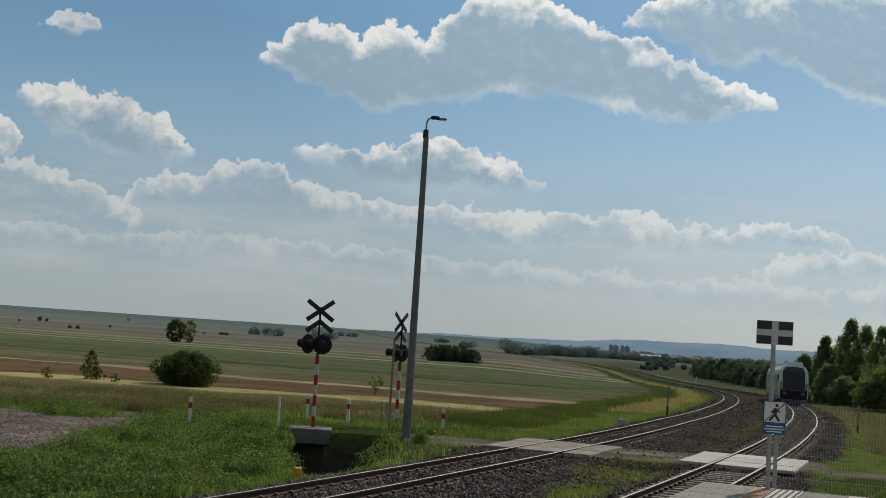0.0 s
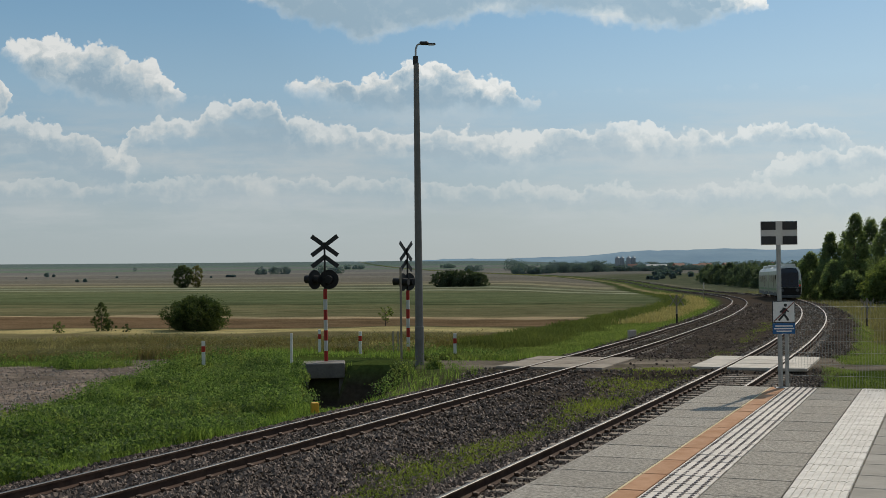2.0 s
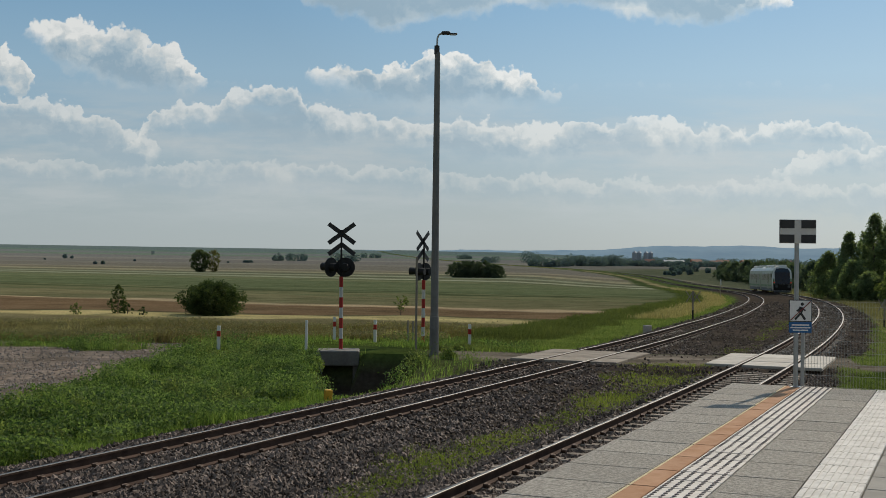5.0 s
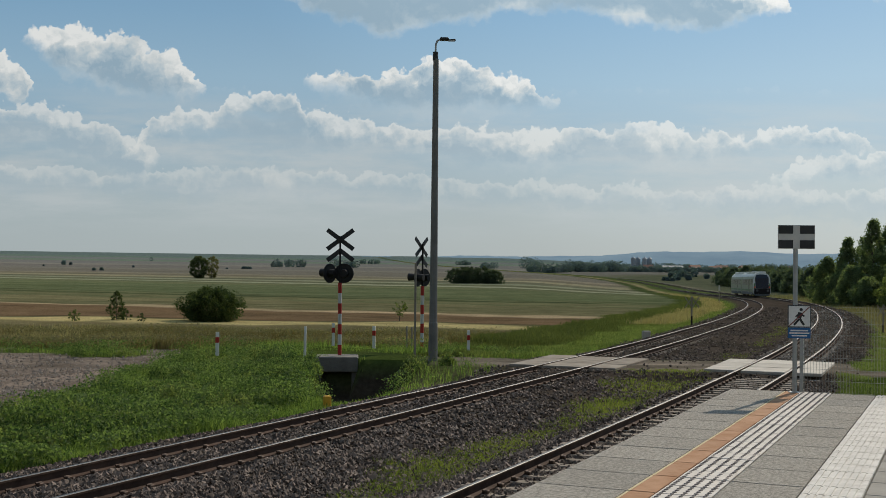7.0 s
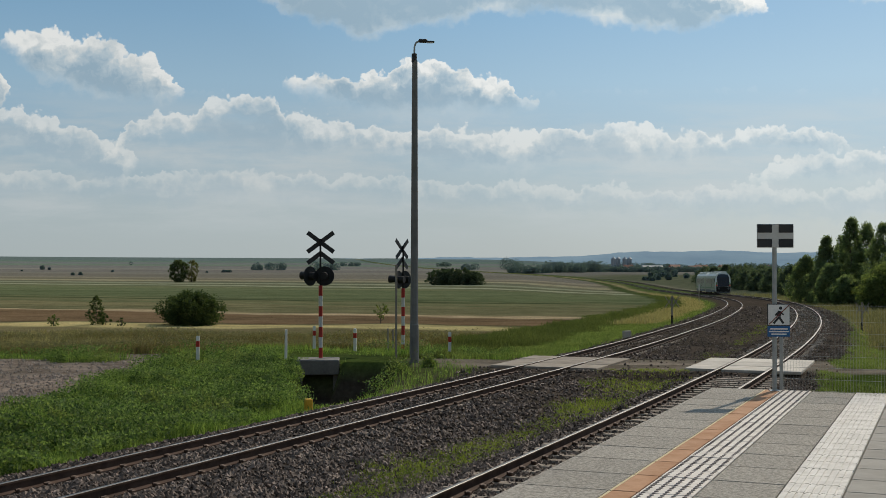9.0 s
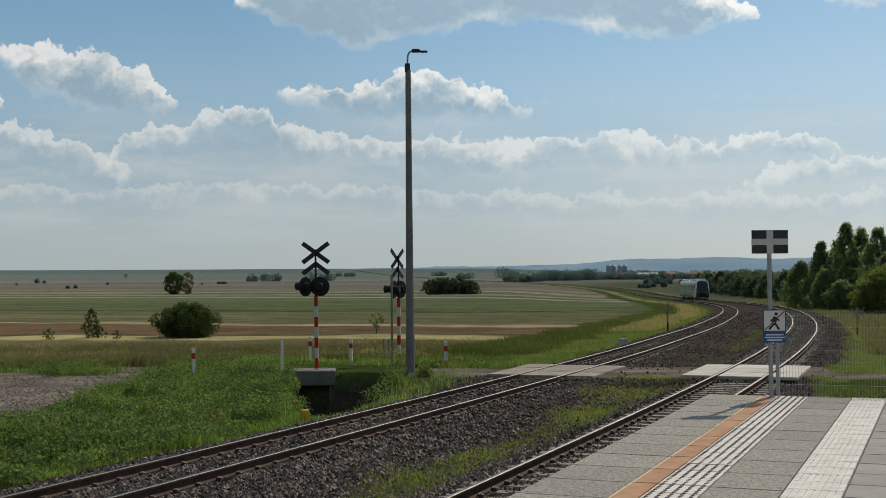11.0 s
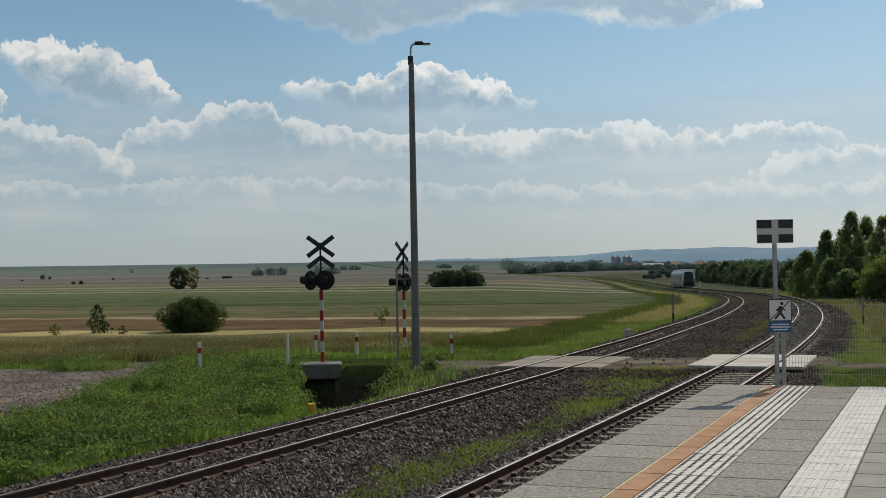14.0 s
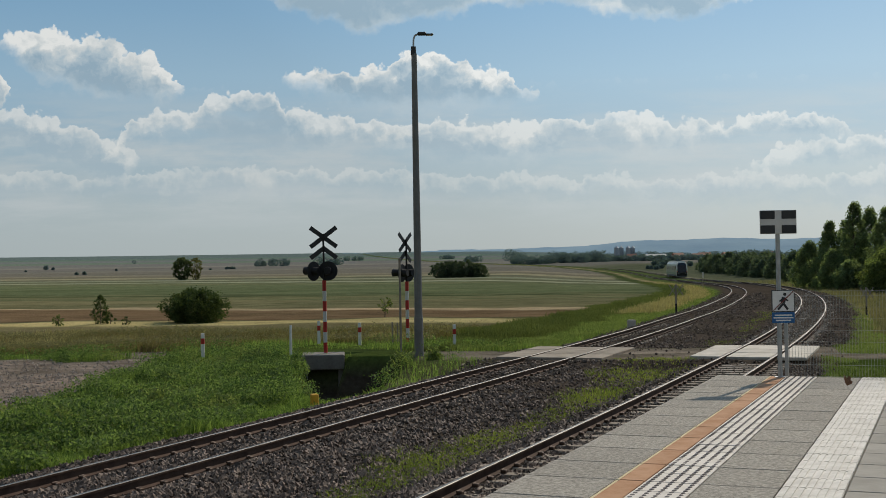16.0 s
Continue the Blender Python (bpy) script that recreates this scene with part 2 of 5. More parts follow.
def ground_material():
    """Soil and fields: the land-use colour of each vertex, far ones with haze in it, with clods, tufts and stains over
    it.
    """
    m = bpy.data.materials.new("soil_and_fields")
    m.use_nodes = True
    k = Nodes(m.node_tree)
    pos = k.add("ShaderNodeNewGeometry").outputs["Position"]
    col = k.add("ShaderNodeVertexColor", {"layer_name": "land"}).outputs[0]
    wide = k.vec("MULTIPLY", pos, (.25, 1.0, 1))
    n1, n2, n3 = k.noise(pos, 0.35, 5.0, 0.65), k.noise(pos, 6.0, 4.0, 0.65), k.noise(wide, 0.05, 6.0, 0.7)
    c = k.mix(1.0, col, k.ramp(n1, [(0.25, 0.72), (0.75, 1.3)]), "MULTIPLY")
    c = k.mix(1.0, c, k.ramp(n2, [(0.25, 0.65), (0.75, 1.35)]), "MULTIPLY")
    c = k.mix(1.0, c, k.ramp(n3, [(0.3, (.78, .82, .8)), (0.7, (1.25, 1.18, 1.15))]), "MULTIPLY")
    rows = k.noise(k.vec("MULTIPLY", pos, (.03, 1.3, 0)), 1.0, 5.0, 0.7)
    c = k.mix(1.0, c, k.ramp(rows, [(0.3, (.78, .80, .76)), (0.7, (1.22, 1.2, 1.24))]), "MULTIPLY")
    rows = k.noise(k.vec("MULTIPLY", pos, (.012, .30, 0)), 1.0, 6.0, 0.7)
    c = k.mix(1.0, c, k.ramp(rows, [(0.3, (.80, .81, .80)), (0.7, (1.2, 1.19, 1.2))]), "MULTIPLY")
    p = k.add("ShaderNodeBsdfDiffuse", None, Roughness=0.6)
    k.put(p, "Color", c)
    bn = k.add("ShaderNodeBump", None, Strength=0.8, Distance=0.05)
    k.put(bn, "Height", k.noise(pos, 9.0, 5.0, 0.65))
    k.put(p, "Normal", bn)
    out = k.add("ShaderNodeOutputMaterial")
    m.node_tree.links.new(p.outputs[0], out.inputs[0])
    return m


M = {
    "ground": ground_material(),
    "rail": material("rusty_rail_steel", (.055, .035, .027), (.10, .065, .05), 3.0, 0.85, 0.0, 0.2, spec=.1),
    "rail_top": material("polished_rail_head", (.10, .093, .085), (.165, .155, .145), 2.0, 0.52, 1.0),
    "sleeper": material("weathered_concrete_sleeper", (.20, .165, .13), (.31, .265, .22), 3.0, 0.95, 0, 0.3, each=0.15, spec=.1, placed=True),
    "clip": material("rusty_clip", (.06, .04, .03), (.11, .07, .05), 20.0, 0.7, 0.3),
    "stone": material("brown_grey_ballast", (.070, .050, .039), (.20, .155, .127), 2.0, 0.78, 0, 0, island=0.65, spec=.25),
    "slab": material("pale_crossing_concrete", (.40, .365, .315), (.56, .52, .455), 1.6, 0.9, 0, 0.4, each=0.08, placed=True),
    "paver": material("speckled_concrete_paver", (.11, .10, .086), (.50, .465, .405), 26.0, 0.95, 0, 0.6, 90, fine=0.5, each=0.07, spec=.12, placed=True),
    "smooth_paver": material("smooth_grey_paver", (.25, .235, .205), (.33, .31, .275), 2.0, 0.85, 0, 0.1, each=0.06, spec=.15, placed=True),
    "edge_line": material("pale_yellow_line", (.55, .45, .27), (.66, .57, .38), 6.0, 0.85, spec=.1, placed=True),
    "orange": material("worn_orange_line", (.36, .19, .10), (.47, .28, .17), 3.5, 0.85, 0, 0.15, each=0.04, spec=.1, placed=True),
    "tactile": material("white_tactile_paving", (.58, .53, .48), (.70, .65, .59), 5.0, 0.8, 0, 0.1, each=0.05, spec=.15, placed=True),
    "stud": material("dark_tactile_stud", (.07, .06, .06), (.12, .10, .10), 9.0, 0.7),
    "guide": material("off_white_guide_paving", (.54, .51, .465), (.72, .69, .64), 4.0, 0.8, 0, 0.15, each=0.06, spec=.15, placed=True),
    "concrete": material("stained_concrete", (.12, .11, .10), (.22, .205, .185), 1.4, 0.9, 0, 0.5),
    "pole": material("grey_concrete_pole", (.15, .15, .145), (.22, .22, .215), 1.5, 0.85, 0, 0.2),
    "steel": material("galvanised_steel", (.34, .36, .36), (.46, .47, .47), 6.0, 0.5, 0.6),
    "fence": material("galvanised_fence_wire", (.26, .265, .25), (.36, .365, .35), 6.0, 0.6, 0.3),
    "black": material("matt_black_paint_and_shade", (.010, .010, .011), (.022, .022, .023), 4.0, 0.6),
    "sign_back": material("dark_grey_sign_sheet", (.03, .032, .034), (.05, .052, .054), 3.0, 0.55),
    "red": material("traffic_red_paint", (.34, .026, .02), (.46, .045, .036), 3.0, 0.6),
    "white": material("white_paint", (.68, .68, .66), (.82, .82, .80), 3.0, 0.6),
    "blue": material("sign_blue_paint", (.02, .10, .26), (.03, .13, .32), 3.0, 0.5),
    "yellow": material("yellow_orange_paint", (.70, .36, .03), (.80, .45, .06), 5.0, 0.6),
    "wood": material("grey_timber", (.20, .18, .15), (.30, .27, .23), 5.0, 0.85, 0, 0.3),
    "bark": material("tree_bark", (.06, .05, .04), (.13, .11, .09), 5.0, 0.9, 0, 0.4),
    "grass": leafy("lush_grass", (.074, .130, .040), (.245, .32, .115), 0.55),
    "weed": leafy("broad_weeds", (.048, .088, .032), (.195, .26, .11), 0.5),
    "moss": leafy("yellow_green_track_weeds", (.105, .14, .038), (.27, .30, .095), 0.5),
    "straw": leafy("dry_grass", (.22, .185, .11), (.42, .36, .23), 0.4, 0.3),
    "reed": leafy("brown_green_tall_grass", (.10, .085, .045), (.23, .185, .105), 0.4, 0.25),
    "leaf": leafy("dark_green_leaves", (.060, .088, .036), (.18, .22, .085), 0.46),
    "leaf_light": leafy("light_green_leaves", (.085, .118, .048), (.22, .26, .105), 0.5),
    "dull": leafy("dull_olive_grass", (.070, .090, .034), (.15, .17, .07), 0.4, 0.2),
    "verge": leafy("verge_grass", (.085, .125, .045), (.225, .265, .115), 0.5, 0.5),
    "leaf_bush": leafy("dense_bush_leaves", (.034, .056, .024), (.095, .125, .05), 0.35),
    "leaf_mid": leafy("dull_green_leaves", (.058, .080, .048), (.135, .165, .088), 0.42, 0.05),
    "leaf_dry": leafy("yellowish_green_leaves", (.10, .10, .045), (.20, .19, .09), 0.4, 0.1),
    "leaf_row": leafy("birch_leaves", (.105, .14, .092), (.23, .28, .16), 0.55),
    "leaf_thicket": leafy("thicket_leaves", (.052, .075, .056), (.105, .135, .088), 0.35),
    "leaf_hedge": leafy("hedge_leaves", (.066, .095, .080), (.135, .17, .125), 0.4, 0.05),
    "brush": leafy("grey_tan_brush", (.12, .12, .075), (.27, .235, .155), 0.4, 0.3),
    # distance haze is mixed into this leaf colour, hence the blue
    "leaf_far": leafy("far_haze_blue_leaves", (.105, .15, .19), (.135, .185, .225), 0.3, 0.05),
}


# ---- helpers for building ----
def part(name, bm, mat, parent=None, label="", smooth=False):
    me = bpy.data.meshes.new(name)
    if isinstance(bm, tuple):
        me.from_pydata(bm[0], [], bm[1])
    else:
        bmesh.ops.recalc_face_normals(bm, faces=bm.faces)
        bm.to_mesh(me)
        bm.free()
    for one in (mat if isinstance(mat, (list, tuple)) else [mat]):
        me.materials.append(one)
    if smooth:
        me.polygons.foreach_set("use_smooth", [True] * len(me.polygons))
    ob = new(name, me)
    ob.parent = parent
    if label:
        tagged(ob, label)
    return ob


def thing(name, m, label, category, group="", kind=""):
    ob = new(name)
    ob.empty_display_size = 0.2
    ob.matrix_basis = m
    return tagged(ob, label, category, group, kind)


def box(bm, x0, x1, y0, y1, z0, z1, bevel=0.0, m=None):
    made = bmesh.ops.create_cube(bm, size=1.0, matrix=Matrix.LocRotScale(((x0 + x1) / 2, (y0 + y1) / 2, (z0 + z1) / 2), None, (x1 - x0, y1 - y0, z1 - z0)))
    vs = made["verts"]
    if bevel:
        es = list({e for v in vs for e in v.link_edges})
        vs = list({v for f in bmesh.ops.bevel(bm, geom=es, offset=bevel, segments=1, affect="EDGES")["faces"] for v in f.verts} | {v for v in vs if v.is_valid})
    if m is not None:
        bmesh.ops.transform(bm, matrix=m, verts=[v for v in vs if v.is_valid])
    return bm


def tube(bm, a, b, r0, r1=None, sides=10, caps=True):
    a, b = Vector(a), Vector(b)
    m = Matrix.Translation((a + b) / 2) @ (b - a).to_track_quat("Z", "Y").to_matrix().to_4x4()
    bmesh.ops.create_cone(bm, cap_ends=caps, segments=sides, radius1=r0, radius2=r0 if r1 is None else r1, depth=(b - a).length, matrix=m)
    return bm


def mesh_from(name, verts, faces, mat, parent=None, smooth=False):
    """One mesh from arrays: verts (n, 3), faces (m, 3 or 4)."""
    me = bpy.data.meshes.new(name)
    verts, faces = np.asarray(verts, np.float32), np.asarray(faces, np.int32)
    m, w = faces.shape
    me.vertices.add(len(verts))
    me.vertices.foreach_set("co", verts.ravel())
    me.loops.add(m * w)
    me.loops.foreach_set("vertex_index", faces.ravel())
    me.polygons.add(m)
    me.polygons.foreach_set("loop_start", np.arange(0, m * w, w, dtype=np.int32))
    me.polygons.foreach_set("loop_total", np.full(m, w, np.int32))
    me.polygons.foreach_set("use_smooth", np.full(m, smooth))
    me.update(calc_edges=True)
    me.materials.append(mat)
    ob = new(name, me)
    ob.parent = parent
    return ob


# ---- the railway's line ----
BEND_S = (0, 15, 30, 45, 60, 75, 90, 110, 130, 150, 175, 200, 230, 260, 300, 350, 420)
BEND_K = (.0002, -.00013, -.00105, -.00203, -.0022, -.00177, -.00122, -.00096, -.00125, -.00179, -.00194, -.00133, -.00033, .00008, .0002, .0001, -.0004)
FALL_S = (0, 60, 90, 120, 150, 190, 240, 320, 420, 900)
FALL_Z = (0, 0, -.2, -.52, -.84, -1.2, -1.67, -2.15, -2.2, -1.5)
AX_S = np.arange(0, 900.5, 0.5)
_k = np.interp(AX_S, BEND_S, BEND_K)
AX_T = 0.39905 + np.concatenate([[0], np.cumsum((_k[1:] + _k[:-1]) / 4)])
AX_X = -4.443 + np.concatenate([[0], np.cumsum(np.sin((AX_T[1:] + AX_T[:-1]) / 2) / 2)])
AX_Y = 4.183 + np.concatenate([[0], np.cumsum(np.cos((AX_T[1:] + AX_T[:-1]) / 2) / 2)])
BACK = np.arange(-120, 0, 0.5)
AX_X = np.concatenate([-4.443 + BACK * math.sin(.39905), AX_X])
AX_Y = np.concatenate([4.183 + BACK * math.cos(.39905), AX_Y])
AX_T = np.concatenate([np.full(len(BACK), .39905), AX_T])
AX_S = np.concatenate([BACK, AX_S])
LEFT = -6.02   # the second track's axis, across from the first


def fall(s):
    return np.interp(s, FALL_S, FALL_Z)


def line(s, q=0.0, z=0.0):
    """The place s metres along the first track and q metres to its right, z over the rails."""
    t = np.interp(s, AX_S, AX_T)
    return np.interp(s, AX_S, AX_X) + q * np.cos(t), np.interp(s, AX_S, AX_Y) - q * np.sin(t), fall(s) + z


def on_line(s, q=0.0, z=0.0):
    x, y, h = line(s, q, z)
    return pose(float(x), float(y), float(h), 0, 0, -math.degrees(float(np.interp(s, AX_S, AX_T))))


def along(x, y):
    """The reverse: s and q of places in the plan."""
    x, y = np.ravel(x), np.ravel(y)
    best, arg = np.full(len(x), 1e18), np.zeros(len(x), int)
    for i in range(0, len(AX_S), 8):
        d = (x - AX_X[i]) ** 2 + (y - AX_Y[i]) ** 2
        near = d < best
        best[near], arg[near] = d[near], i
    sx, cx = np.sin(AX_T[arg]), np.cos(AX_T[arg])
    dx, dy = x - AX_X[arg], y - AX_Y[arg]
    return AX_S[arg] + dx * sx + dy * cx, dx * cx - dy * sx


def wave(x, y, f, seed=0):
    """A cheap smooth noise in -1..1."""
    a = np.sin(x * f + 1.7 * seed + 1.3 * np.sin(y * f * .7 + seed)) + np.sin(y * f * 1.3 + 2.1 * seed + 1.1 * np.sin(x * f * .9 + 2 * seed))
    b = np.sin((x + y) * f * 2.3 + seed) + np.sin((x - y) * f * 2.9 + 3 * seed)
    return a * .35 + b * .15


def ease(v, lo, hi):
    t = np.clip((v - lo) / (hi - lo), 0, 1)
    return t * t * (3 - 2 * t)


def road_mid(x):
    return 40.0 + np.clip((5 - x) * .5, 0, 5.0) + np.clip(x - 11, 0, 60) * -.15


def ditch(x, y, q):
    """Ditch that ends at the culvert: 0 to 1."""
    near = np.clip(42 - y, 0, 15)
    left, right = ease(x, -4.9 + near * .13, -4.5 + near * .13), ease(x, -.75 - near * .13, -1.5 - near * .15)
    return left * right * ease(y, 30.5, 34.5) * np.where(x < -3.25, ease(y, 42.25, 41.95), ease(y, 42.0, 41.2))


def terrain(x, y):
    """Height of the ground."""
    shape = np.shape(x)
    x, y = np.ravel(x), np.ravel(y)
    s, q = along(x, y)
    dist = np.hypot(x, y)
    zt = fall(np.clip(s, 0, 900))
    bed = -0.225 - 0.10 * ease(np.abs(q + 2.6), 1.3, 0.4)
    bed = bed + .055 * ease(np.abs(q - LEFT), 1.7, 1.45) * ease(np.abs(np.abs(q - LEFT) - .7525), .18, .32)
    bed = bed + .055 * ease(np.abs(q), 1.7, 1.45) * ease(np.abs(np.abs(q) - .7525), .14, .26) * ease(s, 40.5, 42)
    open_line = ease(s, 56, 60)
    bed = bed * (1 - open_line) + open_line * (-.165 - .12 * ease(np.abs(q + 2.8), 1.0, .3))
    deck = ease(np.abs(y - road_mid(x)), 3.4, 2.7) * ease(q, -9, -7.8) * ease(q, 3, 2)
    bed = bed + deck * (-0.09 - bed)
    side_l, side_r = ease(q, -7.4, -9.0), ease(q, 1.9, 3.6)
    land = -0.62 + 0.1 * wave(x, y, .35, 1)
    land = np.where(q < -8, -0.45 + 0.12 * wave(x, y, .3, 2) + .1 * ease(q, -9, -14) + .13 * wave(x, y, .95, 7) * ease(q, -9, -11) * ease(y, 60, 45), land)
    # the lane's low bank over the culvert
    lane = ease(np.abs(y - road_mid(x)), 6.0, 3.2) * ease(x, -30, -8) * ease(x, 40, 20)
    land = land + lane * (-0.16 - land)
    # ditch before the culvert
    pit = ditch(x, y, q)
    land = land - 1.35 * pit
    z = zt + bed * (1 - np.maximum(side_l, side_r)) + land * np.maximum(side_l, side_r)
    far = ease(dist, 120, 300) * ease(np.abs(q + 3), 11, 45)
    z = z * (1 - far) + far * (-1.0 + .15 * wave(x, y, .02, 3))
    az = np.arctan2(x, np.maximum(y, 1e-3))
    lift = 1 - 0.62 * ease(az, 0.02, 0.2)
    z = z + 2.7e-5 * np.clip(dist - 420, 0, None) ** 1.7 * lift * np.where(y > 0, 1, .3)
    return z.reshape(shape)


# ---- ground ----
def steps(lo, hi, cell, end, grow=1.045):
    mid = list(np.arange(lo, hi, cell))
    up, c = [hi], cell
    while up[-1] < end:
        c *= grow
        up.append(up[-1] + c)
    down, c = [], cell
    v = lo
    while v > -end:
        c *= grow
        v -= c
        down.append(v)
    return np.array(down[::-1] + mid + up)


FIELDS = [  # far edge in metres straight ahead of the viewer, colour; the far colours include haze
    (68.6, (.179, .157, .081)), (73.3, (.480, .403, .188)), (74.9, (.116, .108, .059)), (89.3, (.202, .137, .079)), (93.6, (.480, .366, .225)), (128, (.193, .180, .095)), (134, (.155, .165, .083)), (149, (.185, .184, .095)), (156, (.085, .104, .050)),
    (162, (.161, .174, .087)), (166, (.103, .123, .063)), (205, (.148, .171, .086)), (236, (.157, .180, .092)), (252, (.174, .188, .099)), (257, (.123, .142, .073)), (267, (.392, .394, .264)), (288, (.162, .171, .099)), (308, (.302, .311, .205)), (345, (.168, .171, .110)),
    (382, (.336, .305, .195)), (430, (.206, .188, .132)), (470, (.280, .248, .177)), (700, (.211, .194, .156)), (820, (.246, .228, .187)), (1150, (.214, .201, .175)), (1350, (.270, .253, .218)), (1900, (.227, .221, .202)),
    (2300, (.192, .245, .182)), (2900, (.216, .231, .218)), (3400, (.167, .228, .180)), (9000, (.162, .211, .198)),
]


def land_colour(x, y):
    s, q = along(x, y)
    n = wave(x, y, .5, 4)
    green = np.array((.075, .105, .025))
    col = np.tile(green, (len(x), 1))
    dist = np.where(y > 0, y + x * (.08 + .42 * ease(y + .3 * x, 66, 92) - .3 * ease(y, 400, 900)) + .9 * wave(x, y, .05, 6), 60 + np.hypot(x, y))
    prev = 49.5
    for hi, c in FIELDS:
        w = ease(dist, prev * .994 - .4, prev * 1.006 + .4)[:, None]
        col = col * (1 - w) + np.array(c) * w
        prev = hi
    # beside the line: green verge, dry strip, dark hollow, then the fields
    side = (ease(q, -16.2 + 1.2 * n, -14.8 + 1.2 * n) * ease(q, 4, 0) * ease(y, 40, 50))[:, None]
    hollow = ease(q, -10.6 + .6 * n, -12.0 + .6 * n)[:, None]
    col = col * (1 - side) + (np.array((.105, .145, .045)) * (1 - hollow) + np.array((.075, .10, .038)) * hollow) * side
    strip = (ease(q, -11.9 + .5 * n, -11.0 + .5 * n) * ease(q, -9.0 + .5 * n, -9.8 + .5 * n) * ease(y, 74, 92))[:, None]
    col = col * (1 - strip) + np.array((.34, .28, .15)) * strip
    right = (ease(q, 4, 9) * ease(y, 40, 60) * ease(s, 890, 700))[:, None]
    col = col * (1 - right) + np.array((.135, .145, .09)) * right
    # lane and yard of gravel
    lane = ease(np.abs(y - road_mid(x)) + .5 * n, 2.6, 1.8) * ease(x, -1.5, .5) * ease(x, 17.5, 15.5)
    yard = ease(x + .5 * n, -9.0, -10.0) * ease(y + .6 * n, 47.6, 46.2) * ease(y, 20, 26) * (1 - .9 * ease(wave(x, y, .4, 5), .45, .6))
    g = np.clip(np.maximum(lane * .9, yard), 0, 1)[:, None]
    ruts = (1 + .42 * wave(x * .12, y, 2.6, 31) + .22 * wave(x, y, 1.9, 33))[:, None]
    col = col * (1 - g) + np.array((.285, .232, .188)) * ruts * g
    bed = (ease(q, 2.9 + .3 * n, 2.1) * ease(q, -8.6 + .3 * n, -7.6) * (1 - lane) * (1 - .75 * ease(s, 190, 290)))[:, None]
    col = col * (1 - bed) + np.array((.095, .076, .060)) * bed
    bank = (ease(x, -.11 * y, -.095 * y) * ease(x, .06 * y, .04 * y) * ease(y, 42.0, 40.5) * ease(y, 28, 31) * ease(q, -7.6, -8.6) * (.55 + .4 * n))[:, None]
    col = col * (1 - bank) + np.array((.125, .105, .08)) * bank
    # ditch: brown earth, darkened further with the shade that lies in it
    pit = ease(ditch(x, y, q), .0, .25)[:, None]
    col = col * (1 - pit) + np.array((.055, .045, .034)) * pit
    return col


def build_ground():
    xs, ys = steps(-24, 26, .4, 4900), steps(2, 62, .4, 4900, 1.024)
    gx, gy = np.meshgrid(xs, ys)
    z = terrain(gx, gy)
    v = np.stack([gx.ravel(), gy.ravel(), z.ravel()], 1)
    w = len(xs)
    a = (np.arange(len(ys) - 1)[:, None] * w + np.arange(w - 1)).ravel()
    ob = mesh_from("ground", v, np.stack([a, a + 1, a + w + 1, a + w], 1), M["ground"], smooth=True)
    attr = ob.data.color_attributes.new("land", "FLOAT_COLOR", "POINT")
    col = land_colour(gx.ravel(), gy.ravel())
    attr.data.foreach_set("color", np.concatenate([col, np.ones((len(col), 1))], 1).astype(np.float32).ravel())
    tagged(ob, "flat farmland with striped stubble, grass and ballast", "ground", kind="structure")


build_ground()


def build_hills():
    """Wooded ridge on the skyline, its distance haze put into a blue, faintly glowing colour."""
    rows = []
    az = np.linspace(-.75, .75, 260)
    for d, f in ((4300, 0.0), (4500, .55), (4700, 1.0), (4850, .6)):
        crest = 27 + 14 * ease(az, -.16, -.02) + 24 * ease(az, .06, .17) - 12 * ease(az, .3, .6) + 3.2 * np.sin(az * 37) + 2.0 * np.sin(az * 83 + 1) + .8 * np.sin(az * 310) + .6 * np.sin(az * 523)
        rows.append(np.stack([d * np.sin(az), d * np.cos(az), 3 + crest * f], 1))
    n = len(az)
    v = np.concatenate(rows)
    a = (np.arange(3)[:, None] * n + np.arange(n - 1)).ravel()
    # blue base colour and weak emission stand in for haze before the hills
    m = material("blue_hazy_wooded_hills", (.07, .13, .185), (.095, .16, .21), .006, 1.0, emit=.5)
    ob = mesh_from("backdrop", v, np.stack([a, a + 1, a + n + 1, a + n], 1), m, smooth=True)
    tagged(ob, "long wooded ridge hazed blue on the far horizon", "hills", kind="structure")


build_hills()


# ---- tracks ----
def sweep(name, profile, s_list, q0, mat, parent, mats_by_edge=None):
    """A profile (across, up) carried along the line."""
    n = len(profile)
    v = []
    for s in s_list:
        for px, pz in profile:
            v.append([float(c) for c in line(s, q0 + px, pz)])
    i = np.arange(len(s_list) - 1)[:, None] * n
    j = np.arange(n)[None, :]
    a, b = i + j, i + (j + 1) % n
    f = np.stack([a, b, b + n, a + n], 2).reshape(-1, 4)
    ob = mesh_from(name, v, f, mat, parent)
    return ob


RAIL = [(-.075, -.172), (.075, -.172), (.075, -.16), (.012, -.135), (.010, -.045), (.036, -.035), (.036, -.005), (.026, 0), (-.026, 0), (-.036, -.005), (-.036, -.035), (-.010, -.045), (-.012, -.135), (-.075, -.16)]


def build_track(q0, label):
    t = thing("railway_track", pose(0, 0, 0), label, "track", kind="structure")
    s_list = np.concatenate([np.arange(-40, 180, 1.0), np.arange(180, 780, 4.0)])
    for side in (-.7525, .7525):
        ob = sweep("rail", RAIL, s_list, q0 + side, M["rail"], t)
        ob.data.materials.append(M["rail_top"])
        idx = np.zeros(len(ob.data.polygons), np.int32)
        idx.reshape(-1, len(RAIL))[:, 6:9] = 1
        ob.data.polygons.foreach_set("material_index", idx)
    return t


